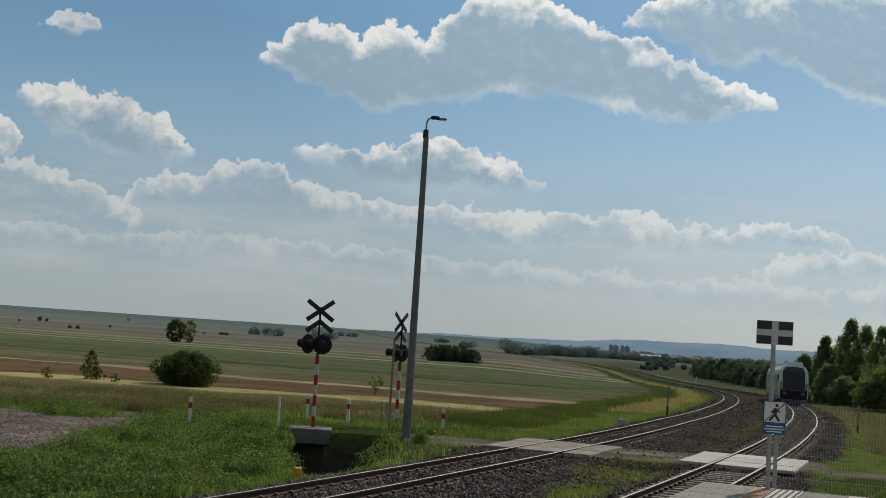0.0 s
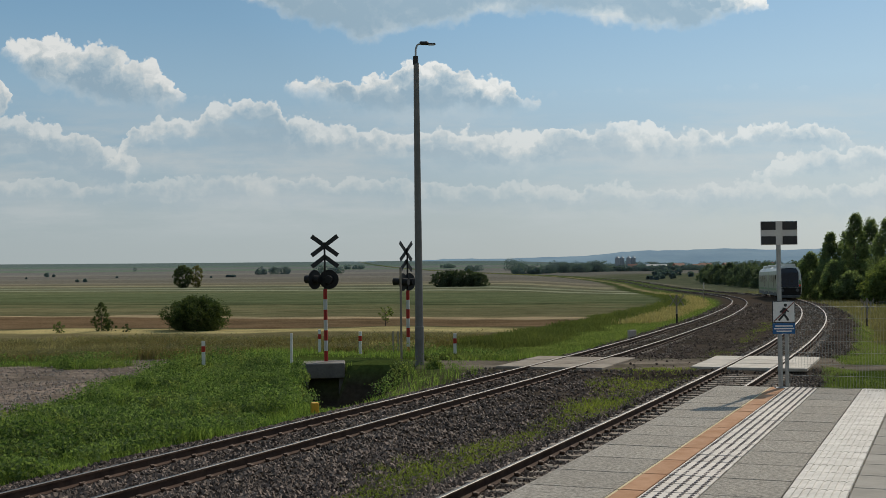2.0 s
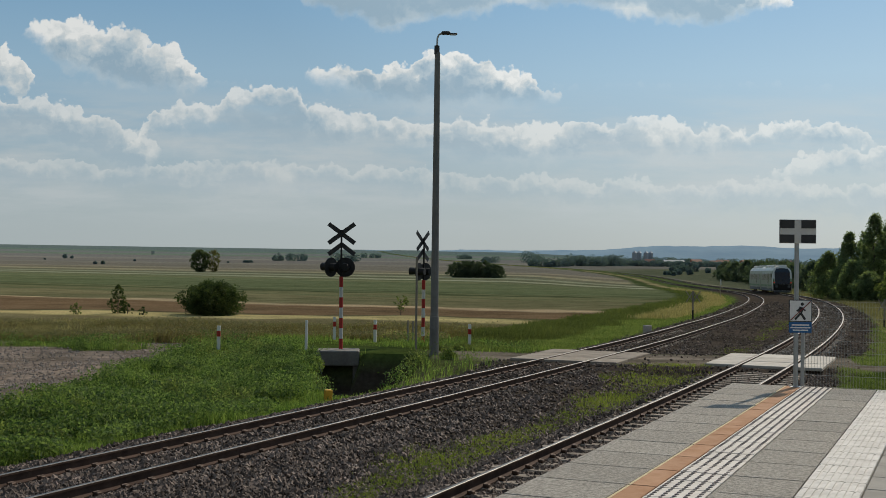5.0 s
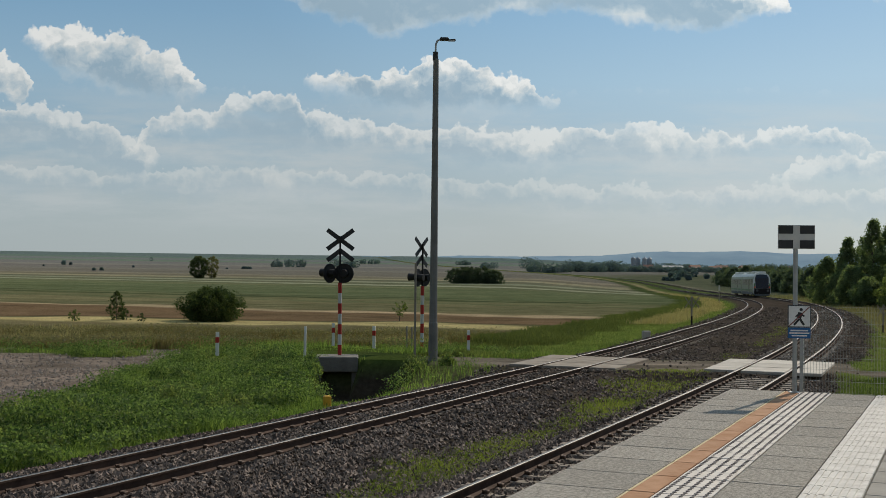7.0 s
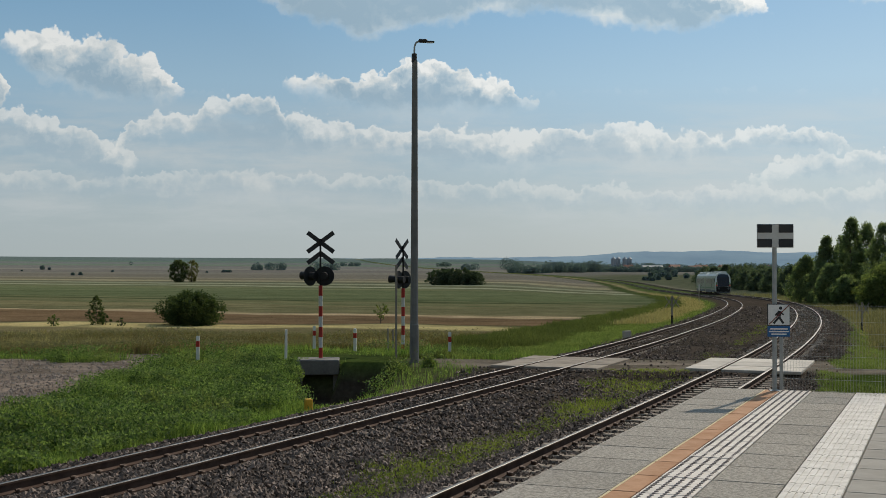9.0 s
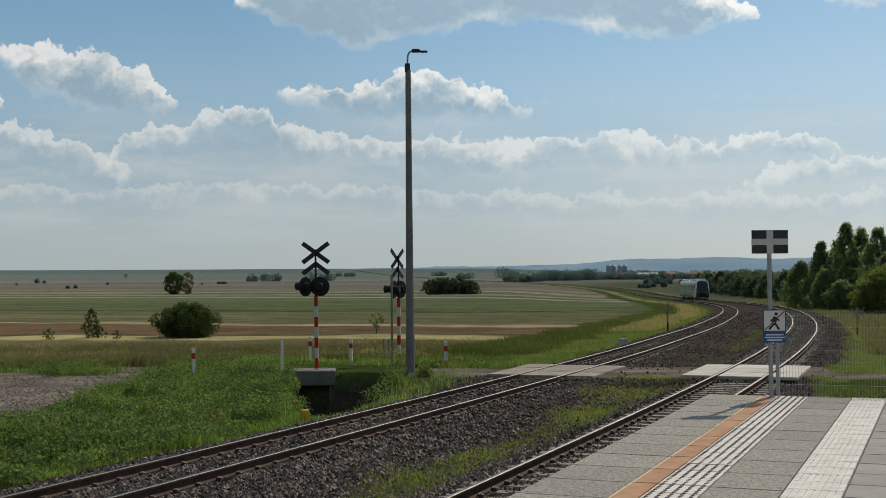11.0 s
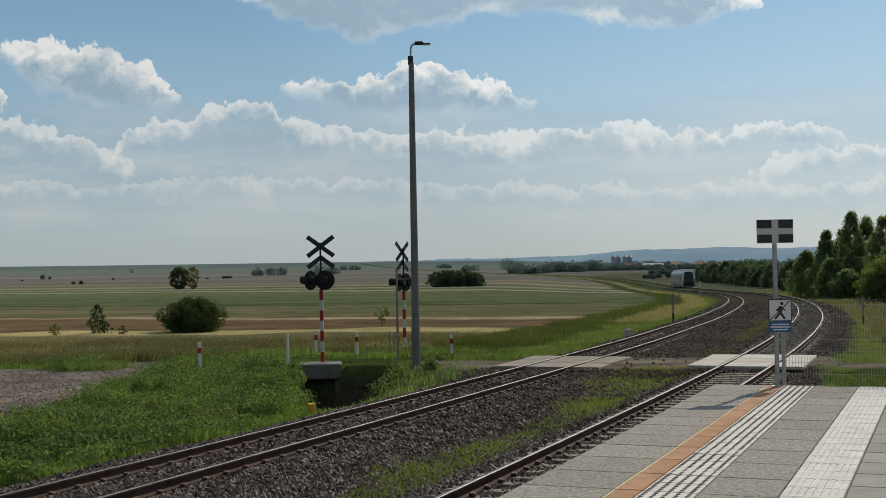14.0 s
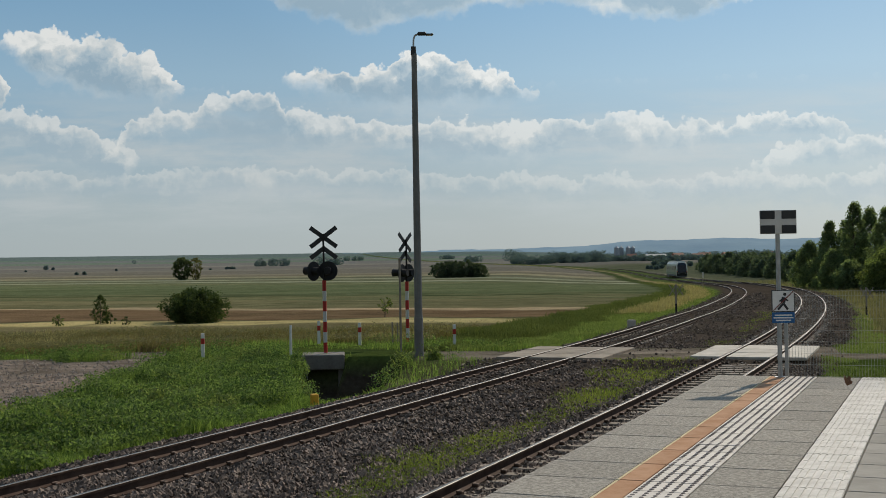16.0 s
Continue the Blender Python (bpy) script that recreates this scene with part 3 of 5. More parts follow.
track_a = build_track(0.0, "rusty steel rails on concrete sleepers beside the platform")
track_b = build_track(LEFT, "rusty steel rails on concrete sleepers curving through ballast")


def build_platform():
    p = thing("platform", on_line(0), "raised concrete station platform with tactile strips", "platform", kind="structure")
    top, end = 0.97, 19.75
    bm = bmesh.new()
    box(bm, 1.95, 12.0, -60, end - .03, -0.7, top - .09)
    part("wall", bm, M["concrete"], p)
    lanes = [("slab", 1.85, 2.755, .96, M["paver"], top), ("edge_slab", 2.755, 2.79, .96, M["edge_line"], top + .002), ("coloured_slab", 2.785, 3.035, .96, M["orange"], top + .002), ("tactile_slab", 3.04, 3.56, .48, M["tactile"], top + .003),
             ("slab", 3.565, 4.275, .96, M["paver"], top), ("guide_slab", 4.28, 4.84, .5, M["guide"], top + .003), ("paving_slab", 4.845, 6.3, .75, M["smooth_paver"], top - .002), ("paving_slab", 6.305, 12.0, 1.5, M["smooth_paver"], top - .002)]
    for name, x0, x1, pitch, mat, z in lanes:
        bm = bmesh.new()
        box(bm, x0 + .005, x1 - .005, -pitch + .011, -.011, z - .1, z, .006)
        first = part(name, bm, mat, p)
        first.location.y = end
        first.location.x = 0
        for i in range(1, int(36 / pitch)):
            o = new(name, first.data)
            o.parent = p
            o.location = (0, end - i * pitch, random.uniform(-.0025, .0015))
    # studs and ribs
    v, f = [], []
    ring = [(math.cos(a), math.sin(a)) for a in np.arange(6) * math.pi / 3]
    for j in range(5):
        for i in range(340):
            cx, cy = 3.093 + j * .103, end - .06 - i * .1
            b = len(v)
            v += [(cx + .024 * c, cy + .036 * d, top + .003) for c, d in ring] + [(cx + .017 * c, cy + .028 * d, top + .009) for c, d in ring]
            f += [(b + n, b + (n + 1) % 6, b + 6 + (n + 1) % 6, b + 6 + n) for n in range(6)] + [(b + 6, b + 7, b + 8, b + 9), (b + 6, b + 9, b + 10, b + 11)]
    tagged(mesh_from("stud", v, f, M["stud"], p), "dark rows of tactile studs", kind="stuff")
    bm = bmesh.new()
    for i in range(70):
        for j in range(8):
            x = 4.31 + j * .068
            y = end - i * .5
            if i == 0:
                for n in range(5):
                    box(bm, x, x + .045, y - .1 * n - .07, y - .1 * n - .02, top + .002, top + .010)
            else:
                box(bm, x, x + .046, y - .49, y - .01, top + .002, top + .010)
    tagged(part("rib", bm, M["guide"], p), "raised white guiding ribs", kind="stuff")


build_platform()

# ---- level crossing ----
def build_deck(q0, s0, s1, label, mat="slab"):
    t = thing("crossing_deck", on_line((s0 + s1) / 2, q0, 0), label, "level crossing", kind="structure")
    n = 3
    cell = (s1 - s0) / n
    for x0, x1 in ((-1.78, -.86), (-.66, .66), (.86, 1.72)):
        for i in range(n):
            bm = bmesh.new()
            y = -(s1 - s0) / 2 + i * cell
            box(bm, x0, x1, y + .008, y + cell - .008, -.11, -.012 + random.uniform(-.006, .006), .015)
            part("slab", bm, M[mat], t)


M["old_slab"] = material("worn_brown_crossing_concrete", (.22, .185, .15), (.34, .30, .25), 2.0, .95, 0, .4, each=.1, spec=.1, placed=True)
build_deck(0.0, 35.9, 40.9, "pale concrete crossing slabs between the platform rails")
build_deck(LEFT, 34.8, 39.4, "pale concrete crossing slabs set in the curved track", "old_slab")


def ground_z(x, y):
    return float(terrain(np.array([x]), np.array([y]))[0])


def rest(x, y, rz=0.0, sink=0.0):
    return pose(x, y, ground_z(x, y) - sink, 0, 0, rz)


# ---- culvert ----
def build_culvert():
    x, y, z = -4.05, 42.0, -1.77
    t = thing("culvert_headwall", pose(x, y, z, 0, 0, 4), "stained concrete culvert headwall over a dark ditch", "culvert", kind="structure")
    bm = bmesh.new()
    box(bm, -.74, .74, -.1, 1.3, 1.18, 1.70, .03)
    part("cap", bm, M["concrete"], t)
    bm = bmesh.new()
    box(bm, -.74, -.52, 0, 1.2, 0, 1.18, .02)
    part("side_wall", bm, M["concrete"], t)
    bm = bmesh.new()
    box(bm, .52, .74, 0, 1.2, 0, 1.18, .02)
    part("side_wall", bm, M["concrete"], t)
    # black panel closing the opening, stands in for the shade inside
    bm = bmesh.new()
    box(bm, -.52, .52, 1.0, 1.2, 0, 1.18)
    part("back_wall", bm, M["black"], t)


build_culvert()


def build_marker_block():
    x, y = -3.12, 30.1
    t = thing("marker_block", rest(x, y, 20, .12), "small yellow marker block in grass by the track", "marker")
    bm = bmesh.new()
    box(bm, -.09, .09, -.09, .09, .12, .42, .02)
    part("block", bm, M["yellow"], t)
    bm = bmesh.new()
    box(bm, -.07, .07, -.07, .07, 0, .12)
    part("foot", bm, M["wood"], t)


build_marker_block()


# ---- lamp post ----
def build_lamp():
    t = thing("lamp_post", rest(-.73, 42.0, 0, .2), "tall tapered grey concrete lamp post with a single arm", "street lamp")
    bm = bmesh.new()
    tube(bm, (0, 0, 1.5), (.0, 0, 10.62), .14, .095, 14)
    part("pole", bm, M["pole"], t, smooth=False)
    bm = bmesh.new()
    tube(bm, (0, 0, 0), (0, 0, 1.5), .165, .155, 14)
    tube(bm, (0, 0, 1.5), (0, 0, 1.56), .155, .125, 14)
    box(bm, -.05, .05, -.175, -.15, .6, 1.1, .008)
    part("base", bm, M["pole"], t)
    bm = bmesh.new()
    tube(bm, (-.02, 0, 10.57), (-.02, 0, 10.86), .095, .09, 12)
    part("sleeve", bm, M["sign_back"], t)
    bm = bmesh.new()
    pts = [Vector((-.02, 0, 10.8)), Vector((-.01, 0, 11.12)), Vector((.04, 0, 11.25)), Vector((.12, 0, 11.28)), Vector((.2, 0, 11.28))]
    for a, b in zip(pts, pts[1:]):
        tube(bm, a, b, .032, .032, 8)
    part("arm", bm, M["steel"], t)
    bm = bmesh.new()
    box(bm, .12, .44, -.11, .11, 11.25, 11.36, .04)
    box(bm, .40, .68, -.09, .09, 11.245, 11.30, .025)
    head = part("lamp_head", bm, M["sign_back"], t)
    bm = bmesh.new()
    box(bm, .42, .64, -.07, .07, 11.235, 11.248)
    part("lens", bm, M["white"], head)


build_lamp()


# ---- crossing signals ----
M["sign_white"] = material("dull_reflective_white", (.55, .55, .53), (.64, .64, .61), 3.0, .6)

def bar(bm, a, b, w, d, y=0.0):
    """A flat board from a to b in the x-z plane."""
    a, b = Vector((a[0], y, a[1])), Vector((b[0], y, b[1]))
    m = Matrix.Translation((a + b) / 2) @ Matrix.Rotation(-math.atan2(b.z - a.z, b.x - a.x), 4, "Y")
    bmesh.ops.create_cube(bm, size=1.0, matrix=m @ Matrix.Diagonal(((b - a).length, d, w, 1)))
    return bm


def build_signal(x, y, z, rz, tilt, label, faces, parity):
    t = thing("crossing_signal", pose(x, y, z, 0, tilt, rz), label, "crossing signal", "crossing signals")
    for i in range(7):
        bm = bmesh.new()
        tube(bm, (0, 0, i * .36), (0, 0, i * .36 + .36), .068, sides=12)
        part("band", bm, M["red"] if i % 2 == parity else M["sign_white"], t)
    bm = bmesh.new()
    tube(bm, (0, 0, 2.5), (0, 0, 4.15), .035, sides=10)
    part("mast", bm, M["black"], t)
    # two lamps on a cross arm
    bm = bmesh.new()
    box(bm, -.30, .22, -.03, .03, 2.78, 2.86)
    part("bracket", bm, M["black"], t)
    for lx, turn in zip((-.36, .14), faces):
        m = pose(lx, 0, 2.85, 0, 0, turn)
        bm = bmesh.new()
        bmesh.ops.create_cone(bm, cap_ends=True, segments=24, radius1=.34, radius2=.34, depth=.03, matrix=m @ Matrix.Rotation(radians(90), 4, "X"))
        bmesh.ops.create_cone(bm, cap_ends=True, segments=18, radius1=.15, radius2=.13, depth=.24, matrix=m @ pose(0, -.12, 0, 90))
        head = part("signal_lamp", bm, M["black"], t)
        bm = bmesh.new()
        bmesh.ops.create_cone(bm, cap_ends=False, segments=18, radius1=.145, radius2=.115, depth=.36, matrix=m @ pose(0, .2, .02, 90))
        part("hood", bm, M["black"], head)
        bm = bmesh.new()
        bmesh.ops.create_cone(bm, cap_ends=True, segments=18, radius1=.105, radius2=.105, depth=.02, matrix=m @ pose(0, .03, 0, 90))
        part("lens", bm, M["red"], head)
    for name, lines in (("cross_board", [((-.46, 3.69), (.46, 4.37)), ((.46, 3.69), (-.46, 4.37))]), ("chevron_board", [((-.46, 3.30), (.02, 3.66)), ((.46, 3.30), (-.02, 3.66))])):
        for i, (a, b) in enumerate(lines):
            bm = bmesh.new()
            bar(bm, a, b, .155, .02, .045 + .022 * i)
            board = part(name, bm, M["sign_back"], t)
            bm = bmesh.new()
            c, d = Vector(a).lerp(Vector(b), .03), Vector(a).lerp(Vector(b), .97)
            bar(bm, c, d, .12, .004, .045 + .022 * i + .0125)
            part("face", bm, M["white"], board)
    return t


build_signal(-4.0, 42.55, -.04, 0, -.3, "black crossing lights and cross on a striped pole", (55, 0), 0)
build_signal(-1.25, 47.0, -.2, 62, 0, "crossing lights and cross on a red-white pole behind the lamp post", (5, -10), 0)


def build_posts():
    """Red and white delineators and plain stakes along the lane."""
    first = thing("delineator_post", rest(-8.37, 43.0, 4, .05), "white delineator post with a red band beside the lane", "post", "delineators along the lane")
    bm = bmesh.new()
    box(bm, -.06, .06, -.04, .04, 0, .90, .012)
    body = part("post_body", bm, M["white"], first)
    bm = bmesh.new()
    box(bm, -.064, .064, -.044, .044, .52, .72)
    part("reflector_band", bm, M["red"], first)
    for x, y, rz in ((-4.80, 48.3, 8), (-3.2, 48.5, -5), (.55, 47.2, 2)):
        copy_thing(first, rest(x, y, rz, -.06))
    stake = thing("stake", rest(-5.27, 43.0, 0, .05), "plain white weathered stake in the lane verge", "post", "stakes along the lane")
    bm = bmesh.new()
    tube(bm, (0, 0, 0), (.01, 0, 1.13), .05, .045, 8)
    part("shaft", bm, M["white"], stake)
    thin = thing("stake", rest(-1.85, 47.4, 0, .05), "slim grey stake near the lamp post", "post", "stakes along the lane")
    bm = bmesh.new()
    tube(bm, (0, 0, 0), (0, 0, 1.0), .035, .03, 8)
    part("shaft", bm, M["wood"], thin)
    copy_thing(thin, rest(-1.66, 47.6, 40, .05))
    mast = thing("sign_mast", rest(-1.42, 44.0, 0, .05), "thin grey steel pole beside the lane", "pole")
    bm = bmesh.new()
    tube(bm, (0, 0, 0), (0, 0, 3.42), .042, .042, 10)
    part("shaft", bm, M["wood"], mast)


build_posts()


# ---- platform end: sign and fence ----
def build_end_sign():
    base = on_line(19.58, 2.95, .97)
    t = thing("platform_end_sign", base @ pose(0, 0, 0, 0, 0, 21), "black board with white cross above a no-walking sign", "sign")
    bm = bmesh.new()
    tube(bm, (0, 0, 0), (0, 0, 2.72), .04, sides=12)
    box(bm, -.09, .09, -.09, .09, 0, .012)
    part("post", bm, M["steel"], t)
    bm = bmesh.new()
    box(bm, -.315, .315, -.065, -.043, 2.48, 2.89, .006)
    board = part("board", bm, M["sign_white"], t, "black board edged in white")
    for x0, x1 in ((-.307, -.058), (.058, .307)):
        for z0, z1 in ((2.488, 2.63), (2.74, 2.882)):
            bm = bmesh.new()
            box(bm, x0, x1, -.070, -.066, z0, z1)
            part("black_field", bm, M["sign_back"], board)
    bm = bmesh.new()
    box(bm, -.14, .255, -.065, -.045, 1.13, 1.51, .005)
    plate = part("plate", bm, M["sign_back"], t, "white plate with a walking mark struck out")
    bm = bmesh.new()
    box(bm, -.125, .24, -.069, -.0655, 1.145, 1.495)
    part("plate_face", bm, M["white"], plate)
    bm = bmesh.new()
    for a, b, w in (((.075, 1.385), (.05, 1.29), .075), ((.06, 1.28), (-.035, 1.17), .035), ((.06, 1.28), (.135, 1.17), .038), ((.07, 1.37), (.14, 1.32), .026), ((.07, 1.38), (-.01, 1.31), .026)):
        bar(bm, a, b, w, .003, -.0715)
    bmesh.ops.create_cone(bm, cap_ends=True, segments=16, radius1=.028, radius2=.028, depth=.003, matrix=pose(.085, -.0715, 1.435, 90))
    part("mark", bm, M["sign_back"], plate)
    bm = bmesh.new()
    bar(bm, (-.115, 1.155), (.23, 1.485), .016, .003, -.0755)
    part("strike", bm, material("dark_red_line", (.16, .03, .03), (.22, .05, .05), 3, .6), plate)
    bm = bmesh.new()
    box(bm, -.135, .25, -.065, -.045, .94, 1.125, .005)
    low = part("text_plate", bm, M["blue"], t, "blue plate with white writing")
    for z, w in ((1.075, .15), (1.03, .17), (.985, .13)):
        bm = bmesh.new()
        box(bm, .0575 - w, .0575 + w, -.069, -.0655, z - .011, z + .011)
        part("text_line", bm, M["white"], low)


build_end_sign()


def build_fence():
    t = thing("mesh_fence", on_line(19.84, 3.03, .92), "galvanised welded wire fence across the platform end", "fence")
    upright = cross = None
    for i in range(4):
        bm = bmesh.new()
        box(bm, i * 2.5 - .03, i * 2.5 + .03, -.02, .04, -1.3, 1.58 if i else 1.3, .006)
        part("post", bm, M["steel"], t)
    for i in range(3):
        for j in range(1, 50):
            o = new("upright_wire", upright.data) if upright else part("upright_wire", box(bmesh.new(), -.0018, .0018, -.0018, .0018, .02, 1.55), M["fence"], t)
            upright = upright or o
            o.parent = t
            o.location.x = i * 2.5 + j * .05
        for z in (.05, .25, .45, .65, .85, 1.05, 1.25, 1.45, 1.53):
            for y in (-.0065, .0065):
                o = new("cross_wire", cross.data) if cross else part("cross_wire", box(bmesh.new(), .03, 2.47, -.0022, .0022, -.0022, .0022), M["fence"], t)
                cross = cross or o
                o.parent = t
                o.location = (i * 2.5, y, z)


build_fence()


# ---- trackside signs ----
def build_track_signs():
    def double_cross(x, y, rz, label):
        t = thing("trackside_cross", rest(x, y, rz, .1), label, "railway sign", "trackside crosses")
        bm = bmesh.new()
        box(bm, -.045, .045, -.03, .03, 0, 1.85, .01)
        post = part("post", bm, M["wood"], t)
        bm = bmesh.new()
        box(bm, -.047, .047, -.032, .032, .1, .7)
        part("dark_band", bm, M["black"], t)
        for i, cx in enumerate((-.22, .22)):
            for d in (1, -1):
                bm = bmesh.new()
                bar(bm, (cx - .24, 1.5 - .33 * d), (cx + .24, 1.5 + .33 * d), .06, .015, -.04 - .016 * i - .008 * d)
                part("cross_arm", bm, M["wood"], t)

    double_cross(13.95, 72.0, 15, "weathered double cross sign on a post by the rails")
    double_cross(25.2, 72.0, 18, "dark double cross sign on a post beyond the fence")
    b = thing("marker_stone", rest(9.1, 58.0, 20, .1), "grey concrete marker stone on the track verge", "marker")
    bm = bmesh.new()
    box(bm, -.19, .19, -.12, .12, 0, .5, .03)
    part("stone", bm, M["slab"], b)
    for x, y, label in ((32.8, 152.0, "slim pole with a pale plate beside the curve"), (50.9, 176.0, "slim pole with a pale plate before the trees")):
        t = thing("line_post", rest(x, y, 10, .1), label, "railway sign", "line posts")
        bm = bmesh.new()
        tube(bm, (0, 0, 0), (0, 0, 2.4), .06, sides=8)
        part("shaft", bm, M["wood"], t)
        w = .3 if x > 40 else .1
        bm = bmesh.new()
        box(bm, -w, w, -.09, -.06, 1.75, 2.5, .01)
        part("plate", bm, M["sign_white"], t)


build_track_signs()


# ---- plants ----
RNG = np.random.default_rng(7)


def leaves(centres, size, spread=1.0):
    """Small bent diamond leaves at the centres, in random attitudes."""
    n = len(centres)
    a, b = RNG.normal(size=(n, 3)), RNG.normal(size=(n, 3))
    a /= np.linalg.norm(a, axis=1)[:, None]
    b -= (a * b).sum(1)[:, None] * a
    b /= np.linalg.norm(b, axis=1)[:, None]
    s = size * RNG.uniform(.6, 1.4, (n, 1))
    v = np.stack([centres - a * s, centres + b * s * .55, centres + a * s, centres - b * s * .55], 1).reshape(-1, 3)
    return v, np.arange(n * 4).reshape(n, 4)


def crown(h, w, base, n, size, lobes, cone=0.0, vase=0.0, clump=1.0):
    """Leaf centres gathered in many small uneven clumps that fill the crown's shape, the tops loose and ragged."""
    zt = RNG.uniform(0, 1, lobes)
    r = (1 - cone * zt) * np.sqrt(np.maximum(.12, 1 - (2 * zt - .9) ** 2 * .85)) * (1 - vase * (1 - zt))
    a = RNG.uniform(0, 2 * np.pi, lobes)
    d = r * w * .5 * np.sqrt(RNG.uniform(.2, 1.0, lobes)) * RNG.uniform(.75, 1.3, lobes)
    c = np.stack([d * np.cos(a), d * np.sin(a), base + (h - base) * (zt * .94 + .03)], 1)
    rad = w * RNG.uniform(.05, .13, lobes) * (1 - .5 * max(cone, 0) * zt) * clump
    per = max(6, n // lobes)
    p = RNG.normal(size=(lobes, per, 3))
    p /= np.linalg.norm(p, axis=2)[..., None]
    p *= (rad[:, None] * RNG.uniform(.2, 1.2, (lobes, per)))[..., None] * np.array([1, 1, 1.15])
    p = (c[:, None] + p).reshape(-1, 3)
    p[:, 2] = np.maximum(p[:, 2], .03)
    return p


def build_tree(x, y, h, w, label, base=.3, n=2600, size=.12, lobes=40, mat="leaf", cone=0.0, category="tree", name="tree", group="", vase=0.0, clump=1.0):
    t = thing(name, rest(x, y, 0, .05), label, category, group)
    bm = bmesh.new()
    top = Vector((RNG.uniform(-.1, .1) * w, 0, h * .9))
    r = max(.03, h * .018)
    k1 = Vector((RNG.uniform(-.04, .04) * w, RNG.uniform(-.04, .04) * w, h * .45))
    tube(bm, (0, 0, 0), k1, r, r * .7, 7)
    tube(bm, k1, top, r * .7, r * .15, 7)
    for i in range(7):
        f = RNG.uniform(.15, .8)
        a0 = k1 * (f / .5) if f < .5 else k1.lerp(top, (f - .5) / .5)
        ang = RNG.uniform(0, 6.28)
        b0 = a0 + Vector((math.cos(ang) * w * .36 * (1 - cone * f), math.sin(ang) * w * .36 * (1 - cone * f), h * RNG.uniform(.08, .2)))
        tube(bm, a0, b0, r * .4, r * .1, 5)
    part("trunk", bm, M["bark"], t)
    v, f = leaves(crown(h, w, base * h, n, size, lobes, cone, vase, clump), size)
    mesh_from("crown", v, f, M[mat], t)
    return t


build_tree(-14.8, 74.0, 2.0, 3.55, "dense round dark green bush on the field edge", .0, 22000, .06, 420, "leaf_bush", 0, "bush", "bush", clump=.8)
build_tree(-20.3, 73.0, 1.75, 1.35, "small sparse young tree at the field edge", .0, 1700, .05, 130, "leaf_bush", .6, "tree", "sapling")
build_tree(-19.6, 72.6, .6, .7, "low leafy shrub beside a young tree", .0, 500, .05, 12, "leaf_bush", 0, "bush", "shrub")
build_tree(-22.5, 72.0, .7, .75, "small pale green shrub at the field edge", .0, 500, .04, 40, "leaf", 0, "bush", "shrub")
build_tree(-18.5, 72.0, .5, .5, "tiny dark shrub at the field edge", .0, 300, .04, 24, "leaf_bush", 0, "bush", "shrub")
build_tree(-3.4, 75.0, 1.35, 1.3, "thin sapling in the tall grass", .3, 420, .05, 22, "leaf", .2, "tree", "sapling", vase=.5)
build_tree(-73.9, 350.0, 6.4, 5.6, "round field tree standing alone among stubble", .0, 6000, .2, 220, "leaf_mid", 0, vase=.25, clump=.75)
build_tree(-70.4, 352.0, 6.4, 4.6, "sparse yellowish field tree beside a denser one", .0, 2200, .18, 120, "leaf_dry", -.1, vase=.45, clump=.7)
for i, (dx, dy) in enumerate(((0, 0), (2.2, 1), (4.4, -.5), (6.5, 1), (8.4, 0), (9.8, .5))):
    build_tree(.0 + dx, 300.0 + dy, 4.0 - .8 * (i > 3) - .4 * (i == 0), 4.6, "dark thicket bush in the middle of the fields", 0, 3600, .17, 110, "leaf_thicket", 0, "bush", "bush", "field thicket")

# row of trees right of the line
for x, y, h, w, mat, cone in ((52.2, 172, 6.6, 6.0, "leaf_row", .5), (53.9, 168, 9.4, 5.4, "leaf_row", .62), (57.0, 170, 9.6, 6.0, "leaf_row", .5), (54.6, 160, 11.7, 5.6, "leaf_row", .62), (57.6, 163, 11.0, 6.2, "leaf_row", .55), (55.6, 151, 10.4, 6.2, "leaf_row", .55),
                              (58.0, 149, 10.8, 5.6, "leaf_row", .55), (61.0, 153, 10.0, 6.0, "leaf_row", .5), (48.2, 131, 4.6, 5.6, "leaf_light", .25), (51.0, 136, 5.2, 5.6, "leaf_light", .2), (52.5, 128, 7.2, 6.4, "leaf_light", .4), (53.5, 142, 7.0, 5.4, "leaf_row", .4),
                              (51.5, 158, 5.2, 5.0, "leaf_row", .3), (53.0, 166, 5.4, 5.4, "leaf_row", .3), (50.6, 150, 3.6, 4.4, "leaf_row", .2), (63.0, 143, 10.5, 6.0, "leaf_row", .5), (57.0, 136, 8.2, 6.6, "leaf_row", .5), (62.0, 128, 9.0, 7.0, "leaf_light", .4), (55.5, 122, 5.0, 6.0, "leaf_light", .3)):
    build_tree(x, y, h, w, "dense dark birch in the row beside the line" if h > 8.5 else "leafy green tree at the edge of the row", .0, 15000, .12, 230, mat, cone, group="trees beside the line")

# hedge of trees behind the curve, getting smaller with distance
for i in range(30):
    f = i / 29
    y = 226 + 200 * f + RNG.uniform(-12, 12)
    x = y * (.283 - .075 * f) + RNG.uniform(3, 9)
    build_tree(x, y, 4.0 + 1.9 * RNG.uniform() + .6 * f, 6.5 + 1.5 * f, "rounded dark green tree in the hedge behind the curve", .0, 4200, .24, 130, "leaf_hedge", .35, group="hedge behind the curve")


